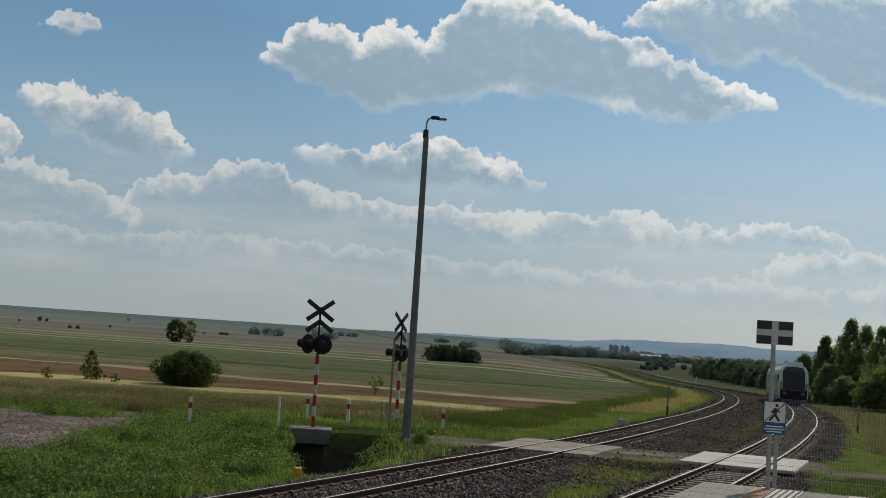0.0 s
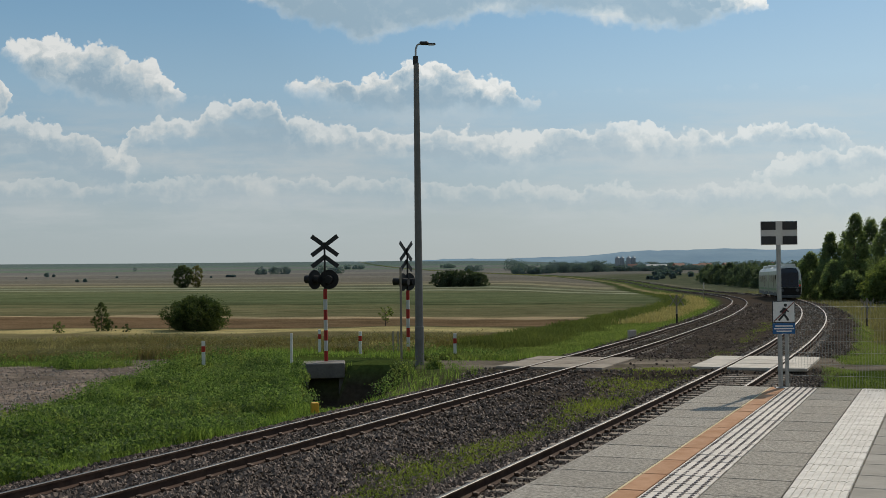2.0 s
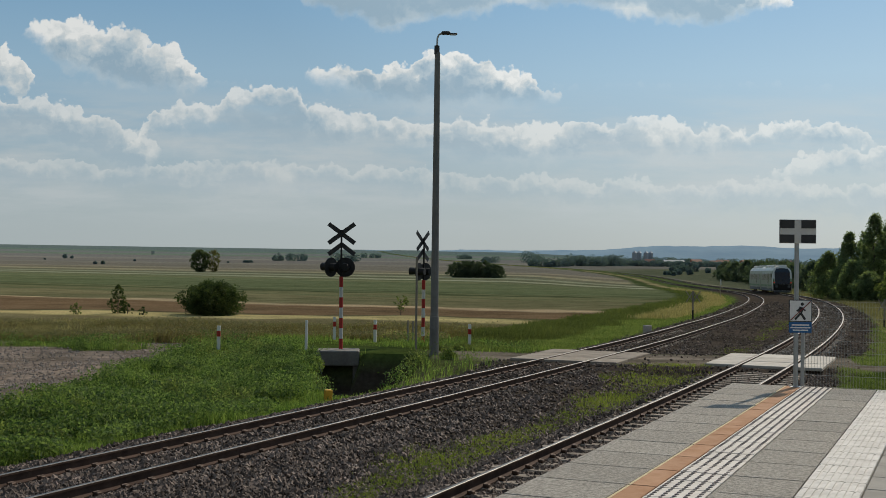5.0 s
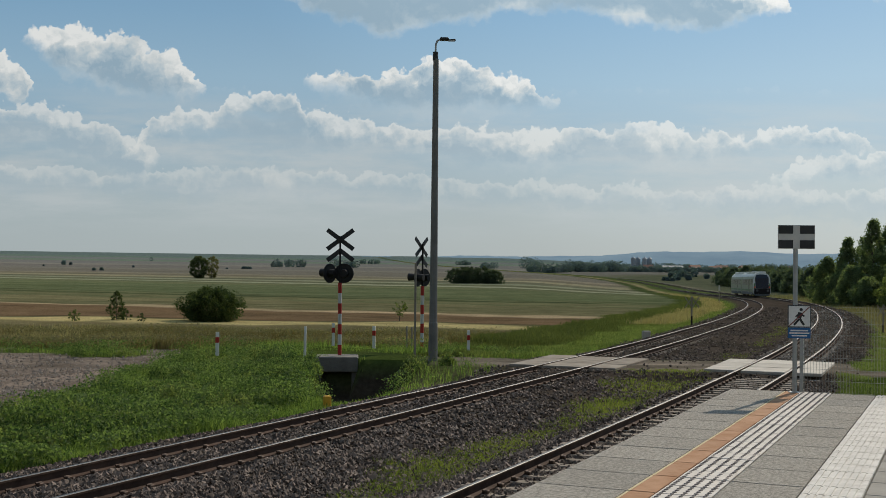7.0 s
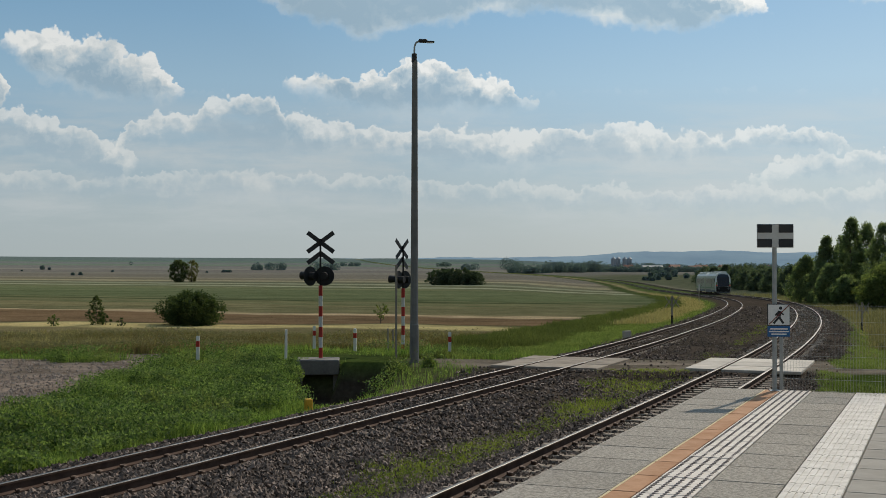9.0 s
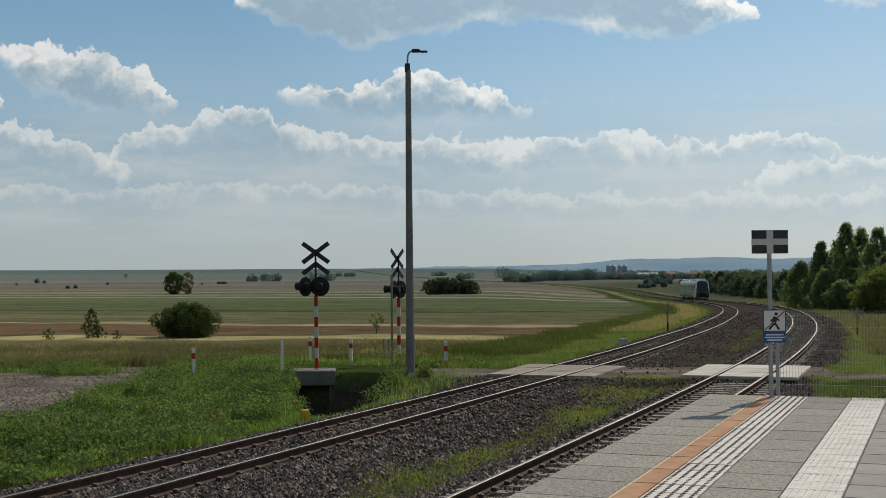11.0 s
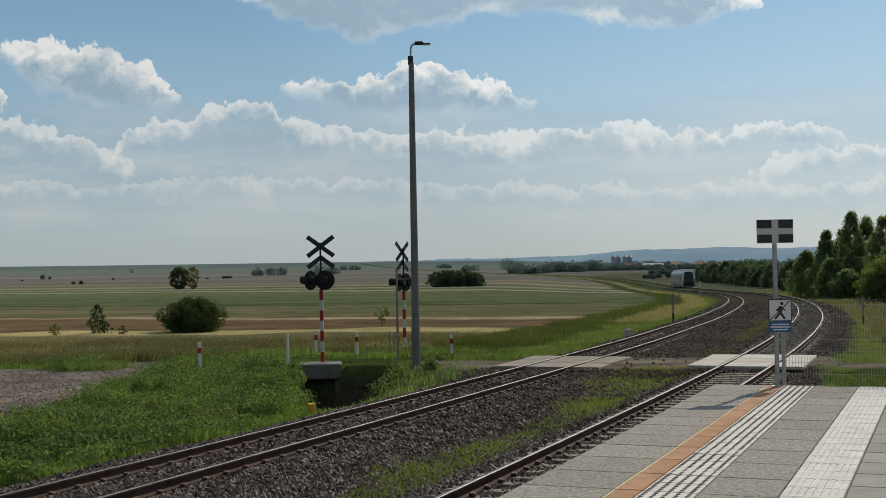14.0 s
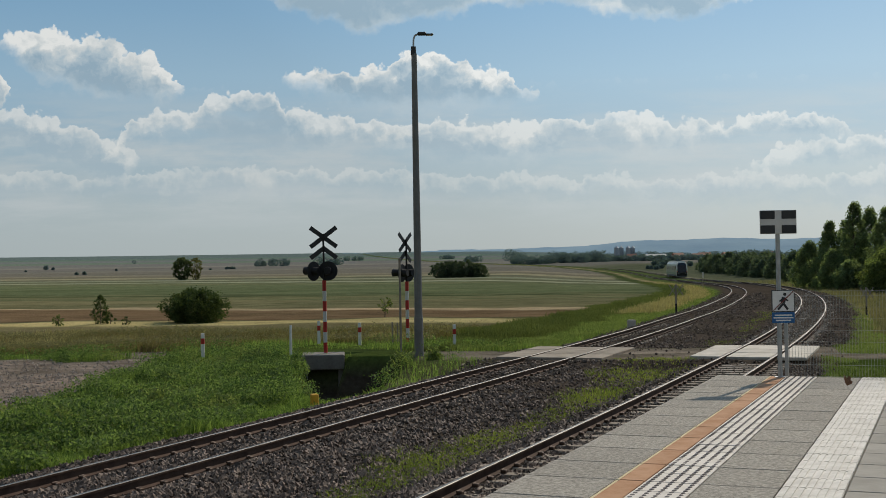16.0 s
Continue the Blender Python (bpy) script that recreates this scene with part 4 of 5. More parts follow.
def build_woods():
    """Far woods, hedges and village trees, in leaves tinted with haze."""
    cs = []
    rows = [(60, 122, 1000, 8, 60), (100, 150, 1080, 10, 40), (112, 124, 640, 3.5, 8), (140, 190, 660, 4.5, 34), (96, 120, 560, 2.6, 9), (130, 165, 520, 3.5, 16), (150, 215, 1150, 6, 60), (190, 330, 1250, 5.5, 110), (215, 420, 1500, 10, 130), (330, 480, 1300, 10, 90)]
    rows += [(-178, -146, 1190, 8, 14), (-119, -95, 1200, 10, 12), (-160, -126, 2000, 8, 14), (2, 24, 2000, 8, 10), (30, 52, 1400, 8, 10), (76, 100, 1400, 14, 10)]
    rows += [(-373, -369, 1150, 4.5, 2), (-361, -359, 1150, 2.5, 1), (-187, -183, 620, 1.3, 2), (-322, -321, 950, 1.5, 1), (-241, -240, 900, 1.3, 1), (-528, -526, 2100, 7, 1), (-158, -157, 850, 1.5, 1), (-156, -147, 900, 1.6, 6)]
    for x0, x1, y, h, n in rows:
        for i in range(n):
            x, yy = RNG.uniform(x0, x1), y + RNG.uniform(-15, 15)
            hh = h * RNG.uniform(.55, 1.1)
            z = ground_z(x, yy)
            k = 150
            p = RNG.normal(size=(k, 3))
            p /= np.linalg.norm(p, axis=1)[:, None]
            cs.append(np.array([x, yy, z + hh * .45]) + p * np.array([hh * .5, hh * .5, hh * .52]) * RNG.uniform(.7, 1.05, (k, 1)))
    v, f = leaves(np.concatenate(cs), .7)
    tagged(mesh_from("far_woods", v, f, M["leaf_far"]), "far woods and hedges across the plain, blued by haze", "trees", kind="stuff")


build_woods()


# ---- village ----
def build_village():
    m_roof, m_wall = material("far_red_roof", (.20, .10, .08), (.28, .15, .11), .5), material("far_plaster", (.62, .60, .56), (.74, .72, .68), .5)
    for x, y, w, h, rz in ((236, 1330, 22, 4, 5), (262, 1340, 12, 5, 20), (205, 1300, 10, 4.5, -8), (300, 1380, 14, 5, 12), (330, 1400, 12, 5, 30), (352, 1330, 11, 4, 0), (283, 1345, 9, 4, 14), (380, 1400, 16, 5, -10)):
        t = thing("house", rest(x, y, rz, .3), "small pale village house with a low roof", "house", "village houses")
        bm = bmesh.new()
        box(bm, -w / 2, w / 2, -4, 4, 0, h)
        part("wall", bm, m_wall, t)
        v = [(-w / 2 - .3, -4.4, h), (w / 2 + .3, -4.4, h), (w / 2 + .3, 4.4, h), (-w / 2 - .3, 4.4, h), (-w / 2 - .3, 0, h + 3), (w / 2 + .3, 0, h + 3)]
        part("roof", (v, [(0, 1, 5, 4), (2, 3, 4, 5), (0, 4, 3), (1, 2, 5), (0, 3, 2, 1)]), m_wall if w > 20 else m_roof, t)
        for i in range(int(w / 3)):
            bm = bmesh.new()
            box(bm, -w / 2 + 1 + i * 3, -w / 2 + 2.2 + i * 3, -4.05, -3.95, 1.2, 2.6)
            part("window", bm, M["black"], t)
    first = None
    m_silo = material("pale_corrugated_silo", (.24, .29, .34), (.32, .37, .42), .4, .6, .1)
    for i in range(4):
        x, y = 215 + i * 6.9, 1480 + (i % 2) * 8
        if first is None:
            first = thing("grain_silo", rest(x, y, 0, .5), "pale steel grain silo with a conical top", "silo", "grain silos")
            bm = bmesh.new()
            tube(bm, (0, 0, 0), (0, 0, 15), 2.9, 2.9, 20)
            for j in range(9):
                tube(bm, (0, 0, 1 + j * 1.6), (0, 0, 1.15 + j * 1.6), 3.0, 3.0, 20)
            part("drum", bm, m_silo, first)
            bm = bmesh.new()
            tube(bm, (0, 0, 15), (0, 0, 17.2), 3.05, .4, 20)
            part("cone_top", bm, m_silo, first)
        else:
            copy_thing(first, rest(x, y, 0, .5))


build_village()


# ---- train ----
def shell(sections):
    """Skin through cross-sections: each a list of (x, y, z) of one length; closed at both ends by strips."""
    n = len(sections[0])
    v = [p for s in sections for p in s]
    f = [(i * n + j, i * n + j + 1, (i + 1) * n + j + 1, (i + 1) * n + j) for i in range(len(sections) - 1) for j in range(n - 1)]
    for base in (0, (len(sections) - 1) * n):
        for j in range(n // 2 - 1):
            f.append((base + j, base + j + 1, base + n - 2 - j, base + n - 1 - j))
    return v, f


LEVELS = [(.42, 1.32), (.62, 1.40), (1.05, 1.45), (2.0, 1.45), (2.9, 1.43), (3.35, 1.34), (3.7, 1.12), (3.95, .72), (4.05, .30)]


def rake(z):
    """How far the end lies back at a height."""
    return .12 * max(0, .9 - z) + .30 * max(0, z - 1.5) + .25 * max(0, z - 3.2)


M["train_white"] = material("dusty_white_train_paint", (.58, .60, .57), (.68, .69, .66), .6, .45)
M["train_side"] = material("pale_green_train_paint", (.24, .28, .19), (.31, .34, .24), .6, .45)
M["train_green"] = material("train_green_paint", (.10, .21, .09), (.14, .26, .12), .6, .45)
M["train_grey"] = material("train_grey_skirt", (.09, .10, .11), (.14, .15, .16), .8, .6)
M["glass"] = material("dark_tinted_glass", (.008, .012, .022), (.012, .018, .03), .5, .12, 0, spec=.6)
M["side_glass"] = material("tinted_side_glass", (.07, .08, .045), (.10, .11, .065), .5, .3, 0, spec=.4)
M["tail_light"] = material("red_tail_light", (.8, .03, .02), (.9, .05, .03), 3, .4, emit=.15)
CAR = 14.6


def build_car(has_cab, label):
    t = thing("railbus_car", pose(0, 0, 0), label, "train", "railbus cars")
    secs = []
    ys = (0, .5, 1.4, 7, CAR - .15, CAR)
    for i, y in enumerate(ys):
        half = []
        for z, w in LEVELS:
            back = (rake(z) if has_cab else .1 * (z > 3.5)) if i == 0 else 0
            if i == 1 and has_cab:
                back = rake(z) * .8
            k = (.95 if i == 0 else .99 if i == 1 else 1) if has_cab else (.96 if i == 0 else 1)
            half.append((-w * k, y + back, z))
        secs.append(half + [(-x, yy, z) for x, yy, z in half[::-1]])
    hull = part("body", shell(secs), [M["train_side"], M["train_white"]], t)
    for poly in hull.data.polygons:
        poly.material_index = int(poly.center.z > 3.2 or (has_cab and poly.center.y < .6))
    # roof fairing
    bm = bmesh.new()
    box(bm, -.95, .95, 2.6, 6.6, 3.75, 4.22, .08)
    part("roof_fairing", bm, M["train_white"], t)
    bm = bmesh.new()
    box(bm, -.95, .95, 8.0, 12.8, 3.75, 4.2, .08)
    part("roof_fairing", bm, M["train_white"], t)
    for side in (-1, 1):
        for y0, y1 in ((1.9, 4.6), (6.4, 8.1), (8.25, 10.0), (10.15, 11.9), (12.05, 13.9)):
            bm = bmesh.new()
            box(bm, side * 1.44 - .02, side * 1.44 + .02, y0, y1, 1.95, 2.92, .01)
            part("side_window", bm, M["side_glass"], t)
        bm = bmesh.new()
        box(bm, side * 1.445 - .02, side * 1.445 + .02, 4.8, 6.2, .65, 2.95, .01)
        door = part("door", bm, M["train_side"], t)
        for y0 in (4.9, 5.55):
            bm = bmesh.new()
            box(bm, side * 1.47 - .01, side * 1.47 + .01, y0, y0 + .55, 1.3, 2.8)
            part("door_window", bm, M["side_glass"], door)
        bm = bmesh.new()
        box(bm, side * 1.45 - .015, side * 1.45 + .015, 1.6, CAR - .1, 1.02, 1.25)
        part("stripe", bm, M["train_green"], t, "dull green stripe")
        bm = bmesh.new()
        box(bm, side * 1.38 - .05, side * 1.38 + .05, 1.3, CAR - .2, .36, .8, .02)
        part("skirt", bm, M["train_grey"], t)
    for y in (2.4, CAR - 2.4):
        bm = bmesh.new()
        box(bm, -1.1, 1.1, y - 1.5, y + 1.5, .3, .6, .03)
        bogie = part("bogie", bm, M["train_grey"], t)
        for wy in (y - 1.0, y + 1.0):
            for side in (-1, 1):
                bm = bmesh.new()
                tube(bm, (side * .69, wy, .38), (side * .82, wy, .38), .38, .38, 18)
                part("wheel", bm, M["rail"], bogie)
    if has_cab:
        def on_face(x, z, out=.03):
            return (x, rake(z) - out, z)
        # windscreen, frame posts, lamps, buffers
        pane = [on_face(-.84, 3.66), on_face(.84, 3.66), on_face(1.10, 3.15), on_face(1.05, 1.40), on_face(-1.05, 1.40), on_face(-1.10, 3.15)]
        v = pane + [(x, y + .05, z) for x, y, z in pane]
        part("windscreen", (v, [(0, 1, 2, 5), (2, 3, 4, 5), *[(i, (i + 1) % 6, 6 + (i + 1) % 6, 6 + i) for i in range(6)]]), M["glass"], t, "large dark raked windscreen")
        for side in (-1, 1):
            post = [on_face(side * 1.14, 2.3, .02), on_face(side * 1.33, 2.1, .02), on_face(side * 1.34, 1.3, .02), on_face(side * 1.09, 1.3, .02)]
            v = post + [(x, y + .06, z) for x, y, z in post]
            part("corner_panel", (v, [(0, 1, 2, 3), *[(i, (i + 1) % 4, 4 + (i + 1) % 4, 4 + i) for i in range(4)]]), M["train_green"], t, "green corner panel")
            bm = bmesh.new()
            bmesh.ops.create_cone(bm, cap_ends=True, segments=16, radius1=.10, radius2=.10, depth=.08, matrix=pose(side * 1.2, rake(1.5) - .06, 1.6, 90))
            part("tail_light", bm, M["tail_light"], t)
            bm = bmesh.new()
            tube(bm, (side * .87, -.45, 1.05), (side * .87, 0, 1.05), .07, sides=10)
            tube(bm, (side * .87, -.5, 1.05), (side * .87, -.44, 1.05), .2, sides=14)
            part("buffer", bm, M["train_grey"], t)
            bm = bmesh.new()
            box(bm, side * 1.5 - .05, side * 1.5 + .05, 1.05, 1.2, 2.3, 2.9, .02)
            part("mirror", bm, M["black"], t)
        low = [on_face(-1.32, 1.36), on_face(1.32, 1.36), on_face(1.27, .45), on_face(-1.27, .45)]
        v = low + [(x, y + .06, z) for x, y, z in low]
        part("bumper", (v, [(0, 1, 2, 3), *[(i, (i + 1) % 4, 4 + (i + 1) % 4, 4 + i) for i in range(4)]]), M["black"], t)
        bm = bmesh.new()
        box(bm, -1.15, 1.15, -.12, .3, .14, .44, .03)
        part("plough", bm, M["train_grey"], t)
        bm = bmesh.new()
        box(bm, -.45, .45, rake(3.62) - .03, rake(3.62) + .05, 3.56, 3.70)
        part("destination_panel", bm, M["black"], t)
    else:
        bm = bmesh.new()
        box(bm, -1.05, 1.05, -.75, .05, .8, 3.6, .1)
        part("gangway", bm, M["black"], t)
    return t


tail = build_car(True, "white and green railbus tail car with dark windscreen")
lead = build_car(False, "white and green railbus leading car joined by a gangway")


# ---- butterfly ----
def build_butterfly():
    t = thing("butterfly", pose(0, 0, 0), "small brown butterfly fluttering over the platform", "butterfly")
    m = material("brown_butterfly_wing", (.12, .06, .035), (.24, .13, .07), 120, .8)
    bm = bmesh.new()
    tube(bm, (0, -.010, 0), (0, .010, .001), .0022, .0014, 8)
    part("trunk", bm, m, t)
    wings = []
    for side in (-1, 1):
        out = [(0, -.006), (.012, -.012), (.019, -.007), (.017, .001), (.024, .008), (.023, .017), (.010, .014), (0, .006)]
        v = [(side * x * 1.5, y * 1.5, z) for z in (0, .0006) for x, y in out]
        w = part("wing", (v, [tuple(range(8)), tuple(range(15, 7, -1)), *[(i, (i + 1) % 8, 8 + (i + 1) % 8, 8 + i) for i in range(8)]]), m, t)
        wings.append(w)
    return t, wings


butterfly, wings = build_butterfly()


# ---- grass and weeds ----
def blades(p, height, per, width, lean=.45, spread=.10):
    """Tapered bent blades in tufts at p."""
    n = len(p)
    base = np.repeat(p, per, 0) + np.concatenate([RNG.normal(size=(n * per, 2)) * spread, np.zeros((n * per, 1))], 1)
    h = np.repeat(height, per) * RNG.uniform(.55, 1.15, n * per)
    a, b = RNG.uniform(0, 2 * np.pi, n * per), RNG.uniform(0, 2 * np.pi, n * per)
    l = h * lean * RNG.uniform(.2, 1.2, n * per)
    side = np.stack([np.cos(a), np.sin(a), 0 * a], 1) * width * RNG.uniform(.6, 1.4, (n * per, 1))
    bend = np.stack([np.cos(b) * l, np.sin(b) * l, h], 1)
    mid = base + bend * np.array([.35, .35, .6])
    v = np.stack([base - side, base + side, mid + side * .8, base + bend, mid - side * .8], 1).reshape(-1, 3)
    i = np.arange(n * per)[:, None] * 5
    f = np.concatenate([i + np.array([[0, 1, 2, 4]]), i + np.array([[4, 2, 3, 3]])], 0)
    return v, i, f


def blade_mesh(name, p, height, per, width, mat, label, lean=.45, spread=.10):
    v, i, f = blades(p, height, per, width, lean, spread)
    tri = np.concatenate([i + np.array([[0, 1, 2]]), i + np.array([[0, 2, 4]]), i + np.array([[4, 2, 3]])], 0)
    tagged(mesh_from(name, v, tri, mat), label, "grass", kind="stuff")


def scatter(n, y0, y1, u0, u1):
    """Places in a wedge of the plan, thinner with distance."""
    y = 1 / RNG.uniform(1 / y1, 1 / y0, n)
    x = RNG.uniform(u0, u1, n) * y
    s, q = along(x, y)
    return x, y, s, q


def stand(x, y):
    return np.stack([x, y, terrain(x, y)], 1)


POSTS = ((-8.37, 43.0), (-4.85, 48.3), (-3.2, 48.5), (.55, 47.2), (-5.27, 43.0), (-4.0, 42.3))


def by_post(x, y):
    """True just before the posts of the lane, where the growth is low."""
    near = np.zeros(len(x), bool)
    for a, b in POSTS:
        near |= (np.abs(x - a * y / b) < .32) & (y < b + .3) & (y > b - 3.2)
    return near


def yard_mask(x, y):
    n = wave(x, y, .5, 4)
    yard = (x + .5 * n < -9.5) & (y + .6 * n < 46.8) & (y > 22) & (wave(x, y, .4, 5) < .5)
    lane = (np.abs(y - road_mid(x)) + .5 * n < 1.7) & (x > -5.5)
    return yard | lane


def bank_mask(x, y):
    return (x > -.105 * y) & (x < .05 * y) & (y < 41.0) & (y > 29)


def build_greens():
    x, y, s, q = scatter(60000, 15, 52, -.44, .12)
    pit = ditch(x, y, q) > .3
    ok = (q < -8.3 + .4 * wave(x, y, .9, 3)) & ~yard_mask(x, y) & ~pit & ~((x < -8) & (y > 45.8))
    x, y = x[ok], y[ok]
    worn = (x > -.118 * y) & (x < -.04 * y) & (y < 37.5)
    tall = (.16 + .24 * ease(wave(x, y, .8, 9), -.3, .6)) * np.where(y > 38, .8, 1) * np.where(worn, .4, 1) * np.where(by_post(x, y), .4, 1)
    keep = ~bank_mask(x, y) | (RNG.uniform(size=len(x)) < .22)
    x, y, tall = x[keep], y[keep], tall[keep]
    p = stand(x, y)
    blade_mesh("meadow_grass", p, tall, 6, .006, M["grass"], "lush green grass on the verge by the track", .5, .07)
    # broad weeds in clumps
    x, y, s, q = scatter(70000, 15, 46, -.44, .06)
    pit = ditch(x, y, q) > .2
    ok = (q < -8.5) & ~yard_mask(x, y) & ~(bank_mask(x, y) & (wave(x, y, 1.9, 4) < .45)) & (wave(x, y, 1.1, 12) > -.2) & ~((x < -8) & (y > 45.4)) & ~pit & ~by_post(x, y) & ~((x > -.118 * y) & (x < -.04 * y) & (y < 37.5))
    p = stand(x[ok], y[ok])
    p = np.repeat(p, 7, 0) + RNG.normal(size=(7 * len(p), 3)) * (.10, .10, 0)
    p[:, 2] += RNG.uniform(.05, .55, len(p)) * (.6 + .5 * ease(wave(p[:, 0], p[:, 1], .8, 9), -.3, .6))
    v, f = leaves(p, .033)
    tagged(mesh_from("verge_weeds", v, f, M["weed"]), "leafy green weeds among the verge grass", "weeds", kind="stuff")
    # taller clumps that stand out of the verge
    x, y, s, q = scatter(900, 17, 44, -.42, .0)
    ok = (q < -9.6) & ~yard_mask(x, y) & (ditch(x, y, q) < .1) & ~by_post(x, y) & ~((x > -.125 * y) & (y < 37.5))
    for name, mat, pick in (("verge_clumps", "weed", slice(0, 110)), ("pale_clumps", "leaf_light", slice(110, 170))):
        cs = []
        for a, b, c in stand(x[ok], y[ok])[pick]:
            r, h = RNG.uniform(.25, .6), RNG.uniform(.3, .65)
            d = RNG.normal(size=(420, 3))
            d /= np.linalg.norm(d, axis=1)[:, None]
            d = d * RNG.uniform(.5, 1.05, (420, 1)) * (r, r, h)
            d[:, 2] = np.abs(d[:, 2])
            cs.append(d + (a, b, c))
        v, f = leaves(np.concatenate(cs), .034)
        tagged(mesh_from(name, v, f, M[mat]), "leafy clumps standing out of the verge grass", "weeds", kind="stuff")
    # shaggy plants on the ditch banks
    x, y, s, q = scatter(60000, 28, 48, -.2, .06)
    d = ditch(x, y, q)
    ok = (d > .05) & (d < .85) & (x > -2.6 - .12 * (42 - y)) & (y < 40.8) & (wave(x, y, 1.6, 5) > .25)
    p = stand(x[ok], y[ok])
    p = np.repeat(p, 8, 0) + RNG.normal(size=(8 * len(p), 3)) * (.12, .12, 0)
    p[:, 2] += RNG.uniform(.0, .5, len(p))
    v, f = leaves(p, .035)
    tagged(mesh_from("ditch_plants", v, f, M["weed"]), "dark leafy plants on the ditch banks", "weeds", kind="stuff")
    # grass between and beside the rails
    x, y, s, q = scatter(60000, 13, 75, -.1, .45)
    patch = wave(x, y, .55, 21)
    fuzz = RNG.normal(size=len(x)) * .22
    wide = ease(s, 26, 34) * ease(s, 37, 35.5)
    ok = ((np.abs(q + 2.35 + .5 * wide + fuzz) < .45 + .3 * patch + .6 * wide) & (patch > -.8 + .4 * (y > 36) - .4 * wide)) & ~((s > 36) & (s < 42))
    p = stand(x[ok], y[ok])
    blade_mesh("track_grass", p, (.06 + .07 * ease(patch[ok], 0, .6)) * (1 - .3 * wide[ok]), 7, .006, M["moss"], "yellow-green grass strip between the two tracks", .7, .07)
    # right of the platform track
    x, y, s, q = scatter(40000, 20, 80, .25, .47)
    ok = (q > 2.35 + .3 * wave(x, y, .9, 3)) & (s > 20.3) & ~((s > 35.5) & (s < 39.5) & (wave(x, y, .8, 2) > -.4))
    p = stand(x[ok], y[ok])
    blade_mesh("right_verge_grass", p, np.full(len(p), .11), 8, .006, M["verge"], "mown green grass behind the platform fence", .5, .09)


build_greens()


def build_tall_grass():
    # brown-green tall grass between lane and fields
    x, y, s, q = scatter(36000, 45, 66, -.46, .14)
    edge = np.where(x < -8, 46.3, 50.8) + 1.0 * wave(x, y, .3, 4)
    ok = (y > edge) & (q < -15) & (y + .045 * x < 61)
    p = stand(x[ok], y[ok])
    h = (.24 + .20 * ease(wave(p[:, 0], p[:, 1], .45, 15), -.3, .6)) * RNG.uniform(.6, 1.2, len(p)) * np.where(p[:, 1] > 57, .75, 1)
    blade_mesh("tall_grass", p, h, 9, .010, M["reed"], "tall brown-green grass behind the lane", .55, .2)
    # seed heads and green stems among it
    pick = RNG.uniform(size=len(p)) < .5
    heads = p[pick] + np.stack([0 * h[pick], 0 * h[pick], h[pick] * RNG.uniform(.7, 1.15, pick.sum())], 1)
    heads = np.repeat(heads, 6, 0) + RNG.normal(size=(6 * len(heads), 3)) * (.14, .14, .07)
    v, f = leaves(heads, .035)
    tagged(mesh_from("seed_heads", v, f, M["brush"]), "brown and pale seed heads over the tall grass", "grass", kind="stuff")
    stems = RNG.uniform(size=len(p)) < .10 + .5 * ((p[:, 1] < 52.5) & (p[:, 0] > -8)) + .12 * (p[:, 1] < 48)
    blade_mesh("green_stems", p[stems], h[stems] * .75, 7, .012, M["verge"], "green stems at the foot of the tall grass", .5, .2)
    x, y, s, q = scatter(12000, 50, 70, -.46, .14)
    ok = (q < -14) & (y > 53) & (y < 61) & (wave(x, y, .5, 17) > .55 - .75 * (x < -17))
    p = stand(x[ok], y[ok])
    blade_mesh("dry_grass", p, np.full(len(p), .42), 7, .012, M["straw"], "pale dry grass stems along the field edge", .3, .18)
    # beside the curve: green verge, dry strip, dark hollow
    x, y, s, q = scatter(60000, 44, 260, -.02, .27)
    n = .6 * wave(x, y, .5, 4)
    ok = (q < -8.4) & (q > -15.2 + n)
    x, y, q, n = x[ok], y[ok], q[ok], n[ok]
    p = stand(x, y)
    dry = (q < -9.5 + n) & (q > -11.6 + n) & (y > 72) & (wave(x, y, .45, 8) > -.4 + .9 * ease(y, 95, 72))
    low = (q < -10.9 + n) & ~dry
    green = ~dry & ~low
    blade_mesh("curve_verge_grass", p[green], np.full(green.sum(), .20), 8, .011, M["verge"], "green grass verge beside the curving track", .5, .25)
    blade_mesh("hollow_grass", p[low], .12 + .25 * ease(wave(p[low][:, 0], p[low][:, 1], .6, 3), -.2, .6), 8, .013, M["dull"], "dark green grass in the hollow beyond the verge", .5, .25)
    blade_mesh("curve_dry_grass", p[dry], np.full(dry.sum(), .45), 7, .013, M["straw"], "dry yellow grass beside the curving track", .4, .25)
    x, y, s, q = scatter(26000, 56, 260, .2, .42)
    ok = (q > 3.6) & (q < 26) & (wave(x, y, .35, 6) > -.5)
    p = stand(x[ok], y[ok])
    blade_mesh("right_dry_grass", p, .35 + .4 * ease(wave(p[:, 0], p[:, 1], .3, 9), 0, .6), 7, .016, M["brush"], "dry grass and brush outside the curving track", .45, .3)


build_tall_grass()


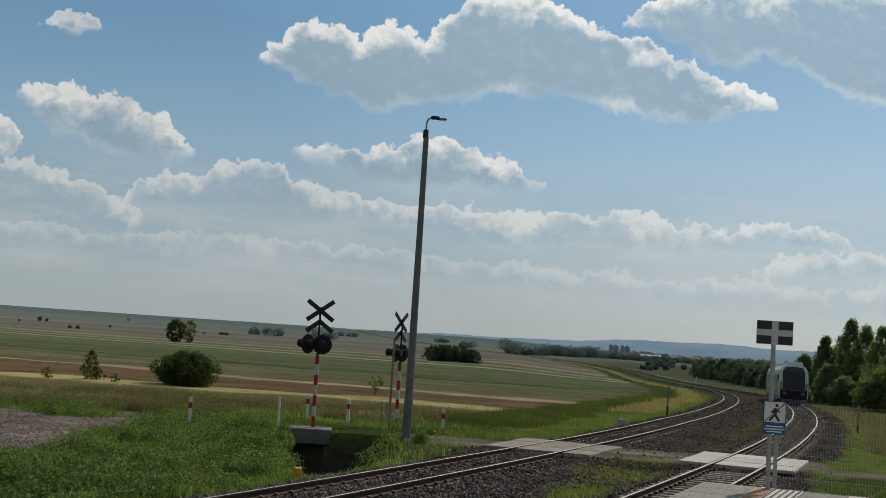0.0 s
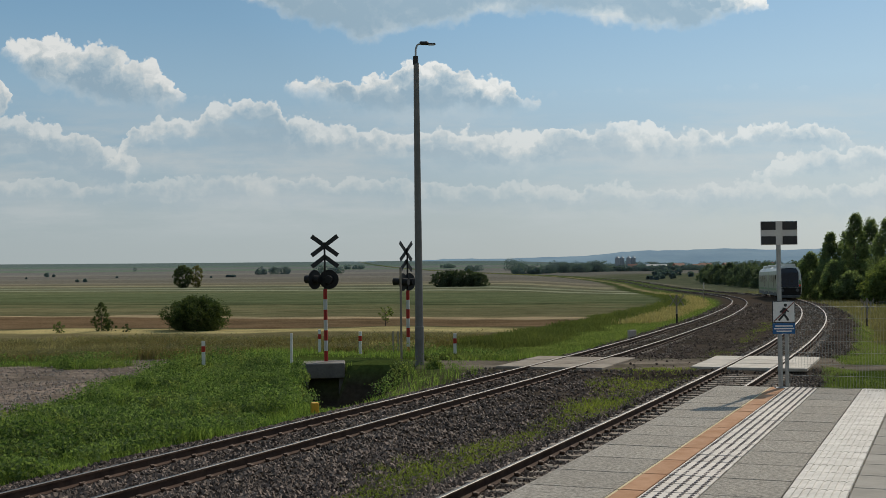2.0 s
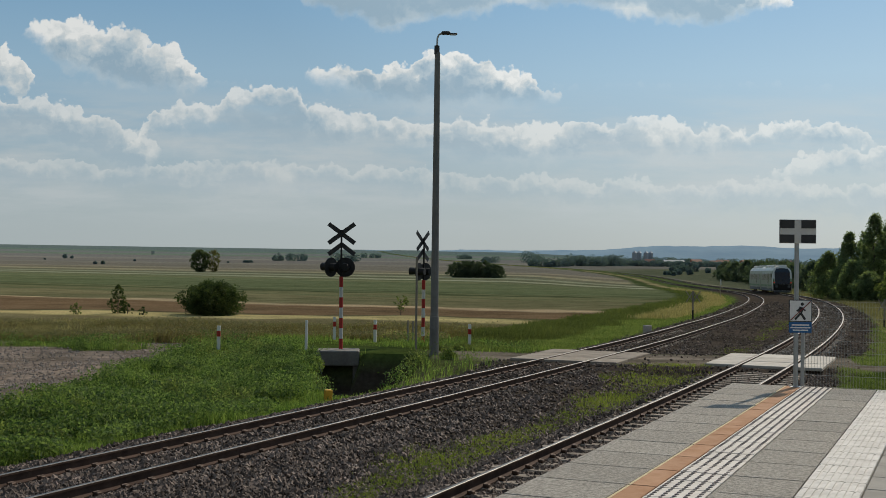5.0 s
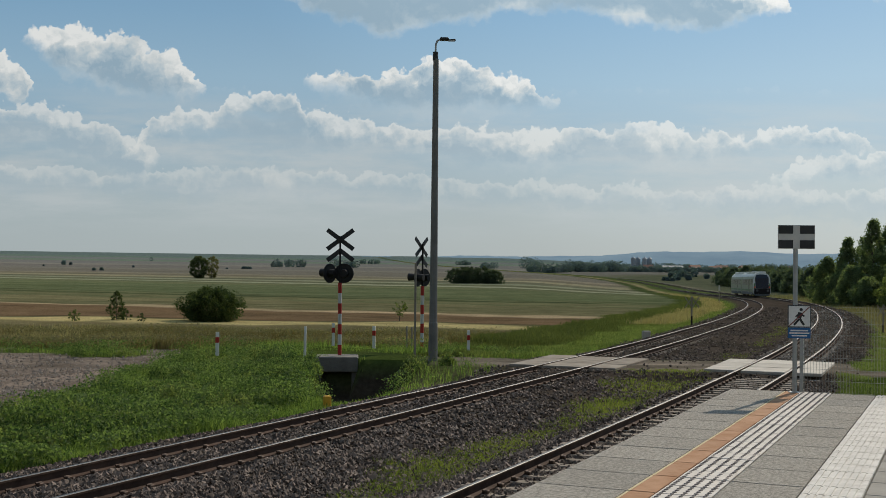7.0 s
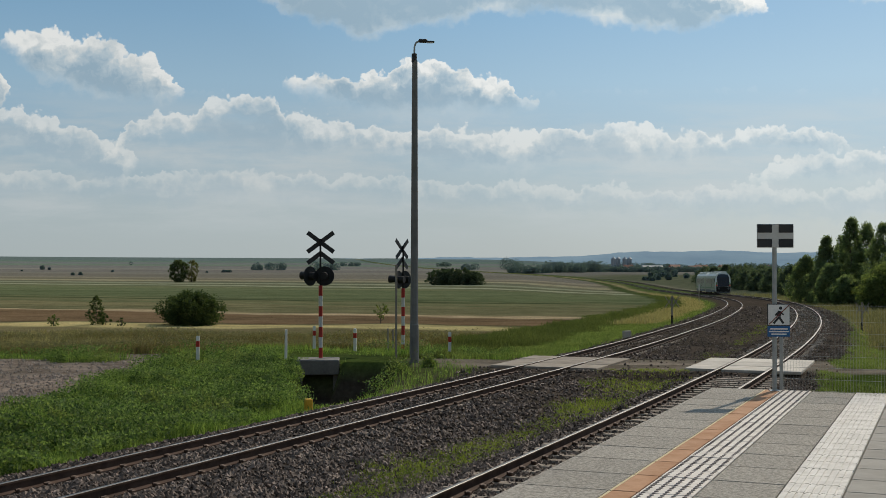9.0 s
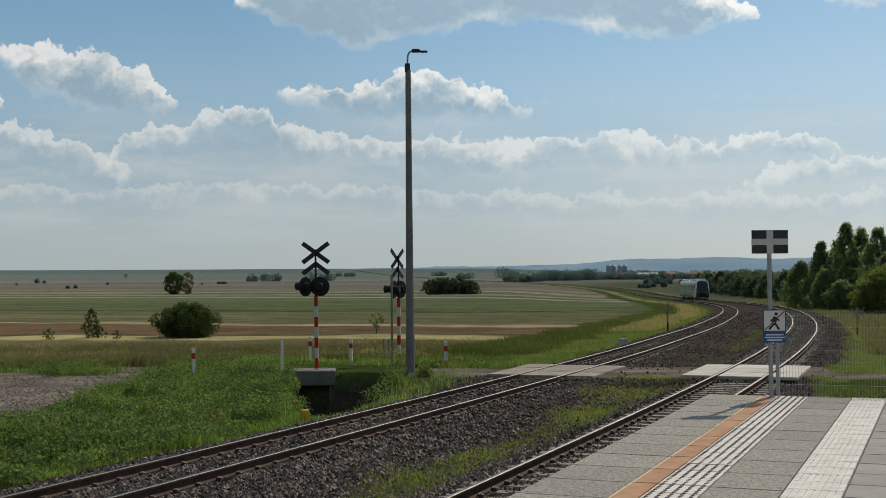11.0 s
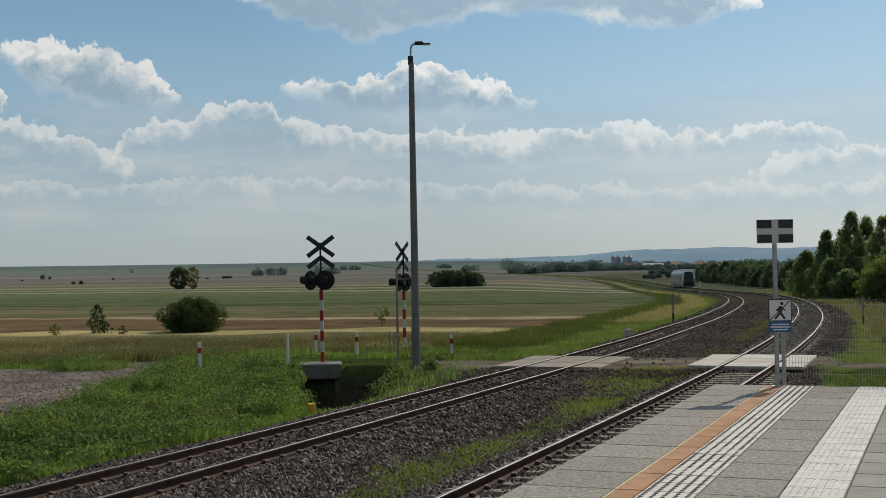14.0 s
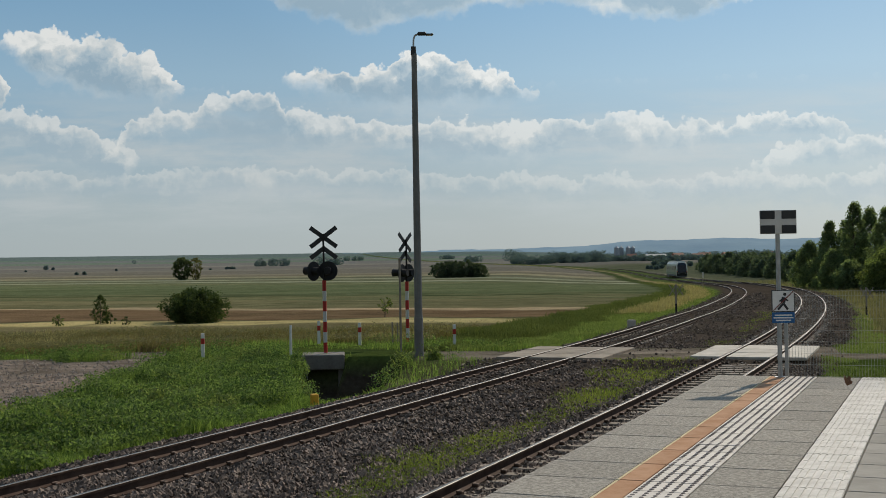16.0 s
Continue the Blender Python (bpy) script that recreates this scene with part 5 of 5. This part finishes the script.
# ---- ballast ----
def build_ballast():
    """Loose angular stones between and beside the rails."""
    n = 150000
    y = 1 / RNG.uniform(1 / 125, 1 / 12.5, n)
    x = RNG.uniform(-.45, .42, n) * y
    s, q = along(x, y)
    ok = (q > -8.5 + .3 * wave(x, y, 1, 2)) & (q < 2.7) & ~((s < 20) & (q > 1.8)) & ~((s > 35.7) & (s < 41.1) & (np.abs(q) < 1.8)) & ~((s > 34.6) & (s < 39.6) & (np.abs(q - LEFT) < 1.8)) & ~((np.abs(y - road_mid(x)) < 2.3 + .6 * wave(x, y, 1.2, 3)) & (RNG.uniform(size=n) > .06))
    x, y, s, q = x[ok], y[ok], s[ok], q[ok]
    z = terrain(x, y)
    rad = .039 * RNG.uniform(.6, 1.5, len(x)) * np.clip(y / 60, 1, 1.7) * np.where(np.abs(q + 2.25) < .6, .8, 1.0)
    shape = np.array([(0, 0, 1), (1, .2, .1), (-.2, 1, .2), (-1, -.1, 0), (.1, -1, .1), (0, 0, -1)], float)
    tri = np.array([(0, 1, 2), (0, 2, 3), (0, 3, 4), (0, 4, 1), (5, 2, 1), (5, 3, 2), (5, 4, 3), (5, 1, 4)])
    m = len(x)
    v = shape[None] * RNG.uniform(.6, 1.4, (m, 6, 3)) * rad[:, None, None]
    a, b = RNG.uniform(0, 6.28, m), RNG.uniform(-.8, .8, m)
    ca, sa, cb, sb = np.cos(a)[:, None], np.sin(a)[:, None], np.cos(b)[:, None], np.sin(b)[:, None]
    vx, vy, vz = v[..., 0], v[..., 1], v[..., 2]
    vy, vz = vy * cb - vz * sb, vy * sb + vz * cb
    vx, vy = vx * ca - vy * sa, vx * sa + vy * ca
    v = np.stack([vx + x[:, None], vy + y[:, None], vz + (z + rad * .35)[:, None]], 2).reshape(-1, 3)
    f = (np.arange(m)[:, None, None] * 6 + tri[None]).reshape(-1, 3)
    pale = np.repeat((s > 41) & (np.abs(q) < 1.25), 8)
    tagged(mesh_from("ballast", v, f[~pale], M["stone"]), "loose brown-grey ballast stones around the sleepers", "ballast", kind="stuff")
    fresh = material("pale_grey_ballast", (.26, .22, .185), (.42, .37, .32), 2.0, .95, island=.4, spec=.1)
    tagged(mesh_from("grey_ballast", v, f[pale], fresh), "paler grey ballast filling the platform track past the crossing", "ballast", kind="stuff")
    # rubble on the gravel yard
    x, y, s, q = scatter(9000, 26, 49, -.46, -.16)
    ok = yard_mask(x, y) & (x < -9)
    x, y = x[ok], y[ok]
    m, z = len(x), terrain(x, y)
    rad = .035 * RNG.uniform(.5, 1.5, m)
    v = shape[None] * RNG.uniform(.6, 1.4, (m, 6, 3)) * rad[:, None, None]
    v = (v + np.stack([x, y, z + rad * .2], 1)[:, None]).reshape(-1, 3)
    f = (np.arange(m)[:, None, None] * 6 + tri[None]).reshape(-1, 3)
    tagged(mesh_from("gravel", v, f, material("grey_gravel", (.25, .21, .18), (.36, .31, .265), 3, .95, island=.2, spec=.1)), "rough grey gravel on the yard beside the lane", "gravel", kind="stuff")


build_ballast()


def build_sleepers():
    bm = bmesh.new()
    box(bm, -1.27, 1.27, -.135, .135, -.38, -.178, .02)
    first = part("sleeper", bm, M["sleeper"], track_a)
    bm = bmesh.new()
    for x in (-.7525, .7525):
        for d in (-1, 1):
            box(bm, x + d * .11 - .045, x + d * .11 + .045, -.05, .05, -.178, -.12, .012)
            tube(bm, (x + d * .085, -.06, -.125), (x + d * .085, .06, -.125), .016, sides=6)
    fast = part("fastening", bm, M["clip"], first)
    for track, q0 in ((track_a, 0.0), (track_b, LEFT)):
        for i in range(190):
            s = -2 + i * .6
            o = first if track is track_a and i == 0 else new("sleeper", first.data)
            o.parent = track
            o.matrix_basis = on_line(s, q0)
            if o is not first:
                c = new("fastening", fast.data)
                c.parent = o


build_sleepers()


def run(s):
    """Pose of a car whose two bogies stand on the line."""
    a, b = line(s + 2.4), line(s + CAR - 2.4)
    yaw = math.degrees(math.atan2(-(b[0] - a[0]), b[1] - a[1]))
    pitch = math.degrees(math.atan2(b[2] - a[2], math.hypot(b[0] - a[0], b[1] - a[1])))
    d = Vector((b[0] - a[0], b[1] - a[1], b[2] - a[2])).normalized()
    p = Vector(a) - d * 2.4
    return pose(p.x, p.y, p.z, pitch, 0, yaw)


def motions():
    times = [i * .5 for i in range(33)]
    walk(tail, [(t, run(125.0 + 11.65 * t)) for t in times])
    walk(lead, [(t, run(125.0 + CAR + .55 + 11.65 * t)) for t in times])
    path = [(0, 5.2, 6.5, 2.2), (8, 4.2, 6.4, 2.5), (14, 3.4, 6.0, 2.3), (15.5, 2.9, 5.6, 2.55), (15.8, 2.45, 5.5, 2.42), (15.9, 2.17, 5.5, 2.50), (16.0, 1.87, 5.5, 2.487)]
    walk(butterfly, [(t, pose(x, y, z, 35, 10, 30)) for t, x, y, z in path])
    for w, side in zip(wings, (-1, 1)):
        walk(w, [(i * .1, pose(0, 0, 0, 0, side * (-20 if i % 2 else -62), 0)) for i in range(161)])


motions()
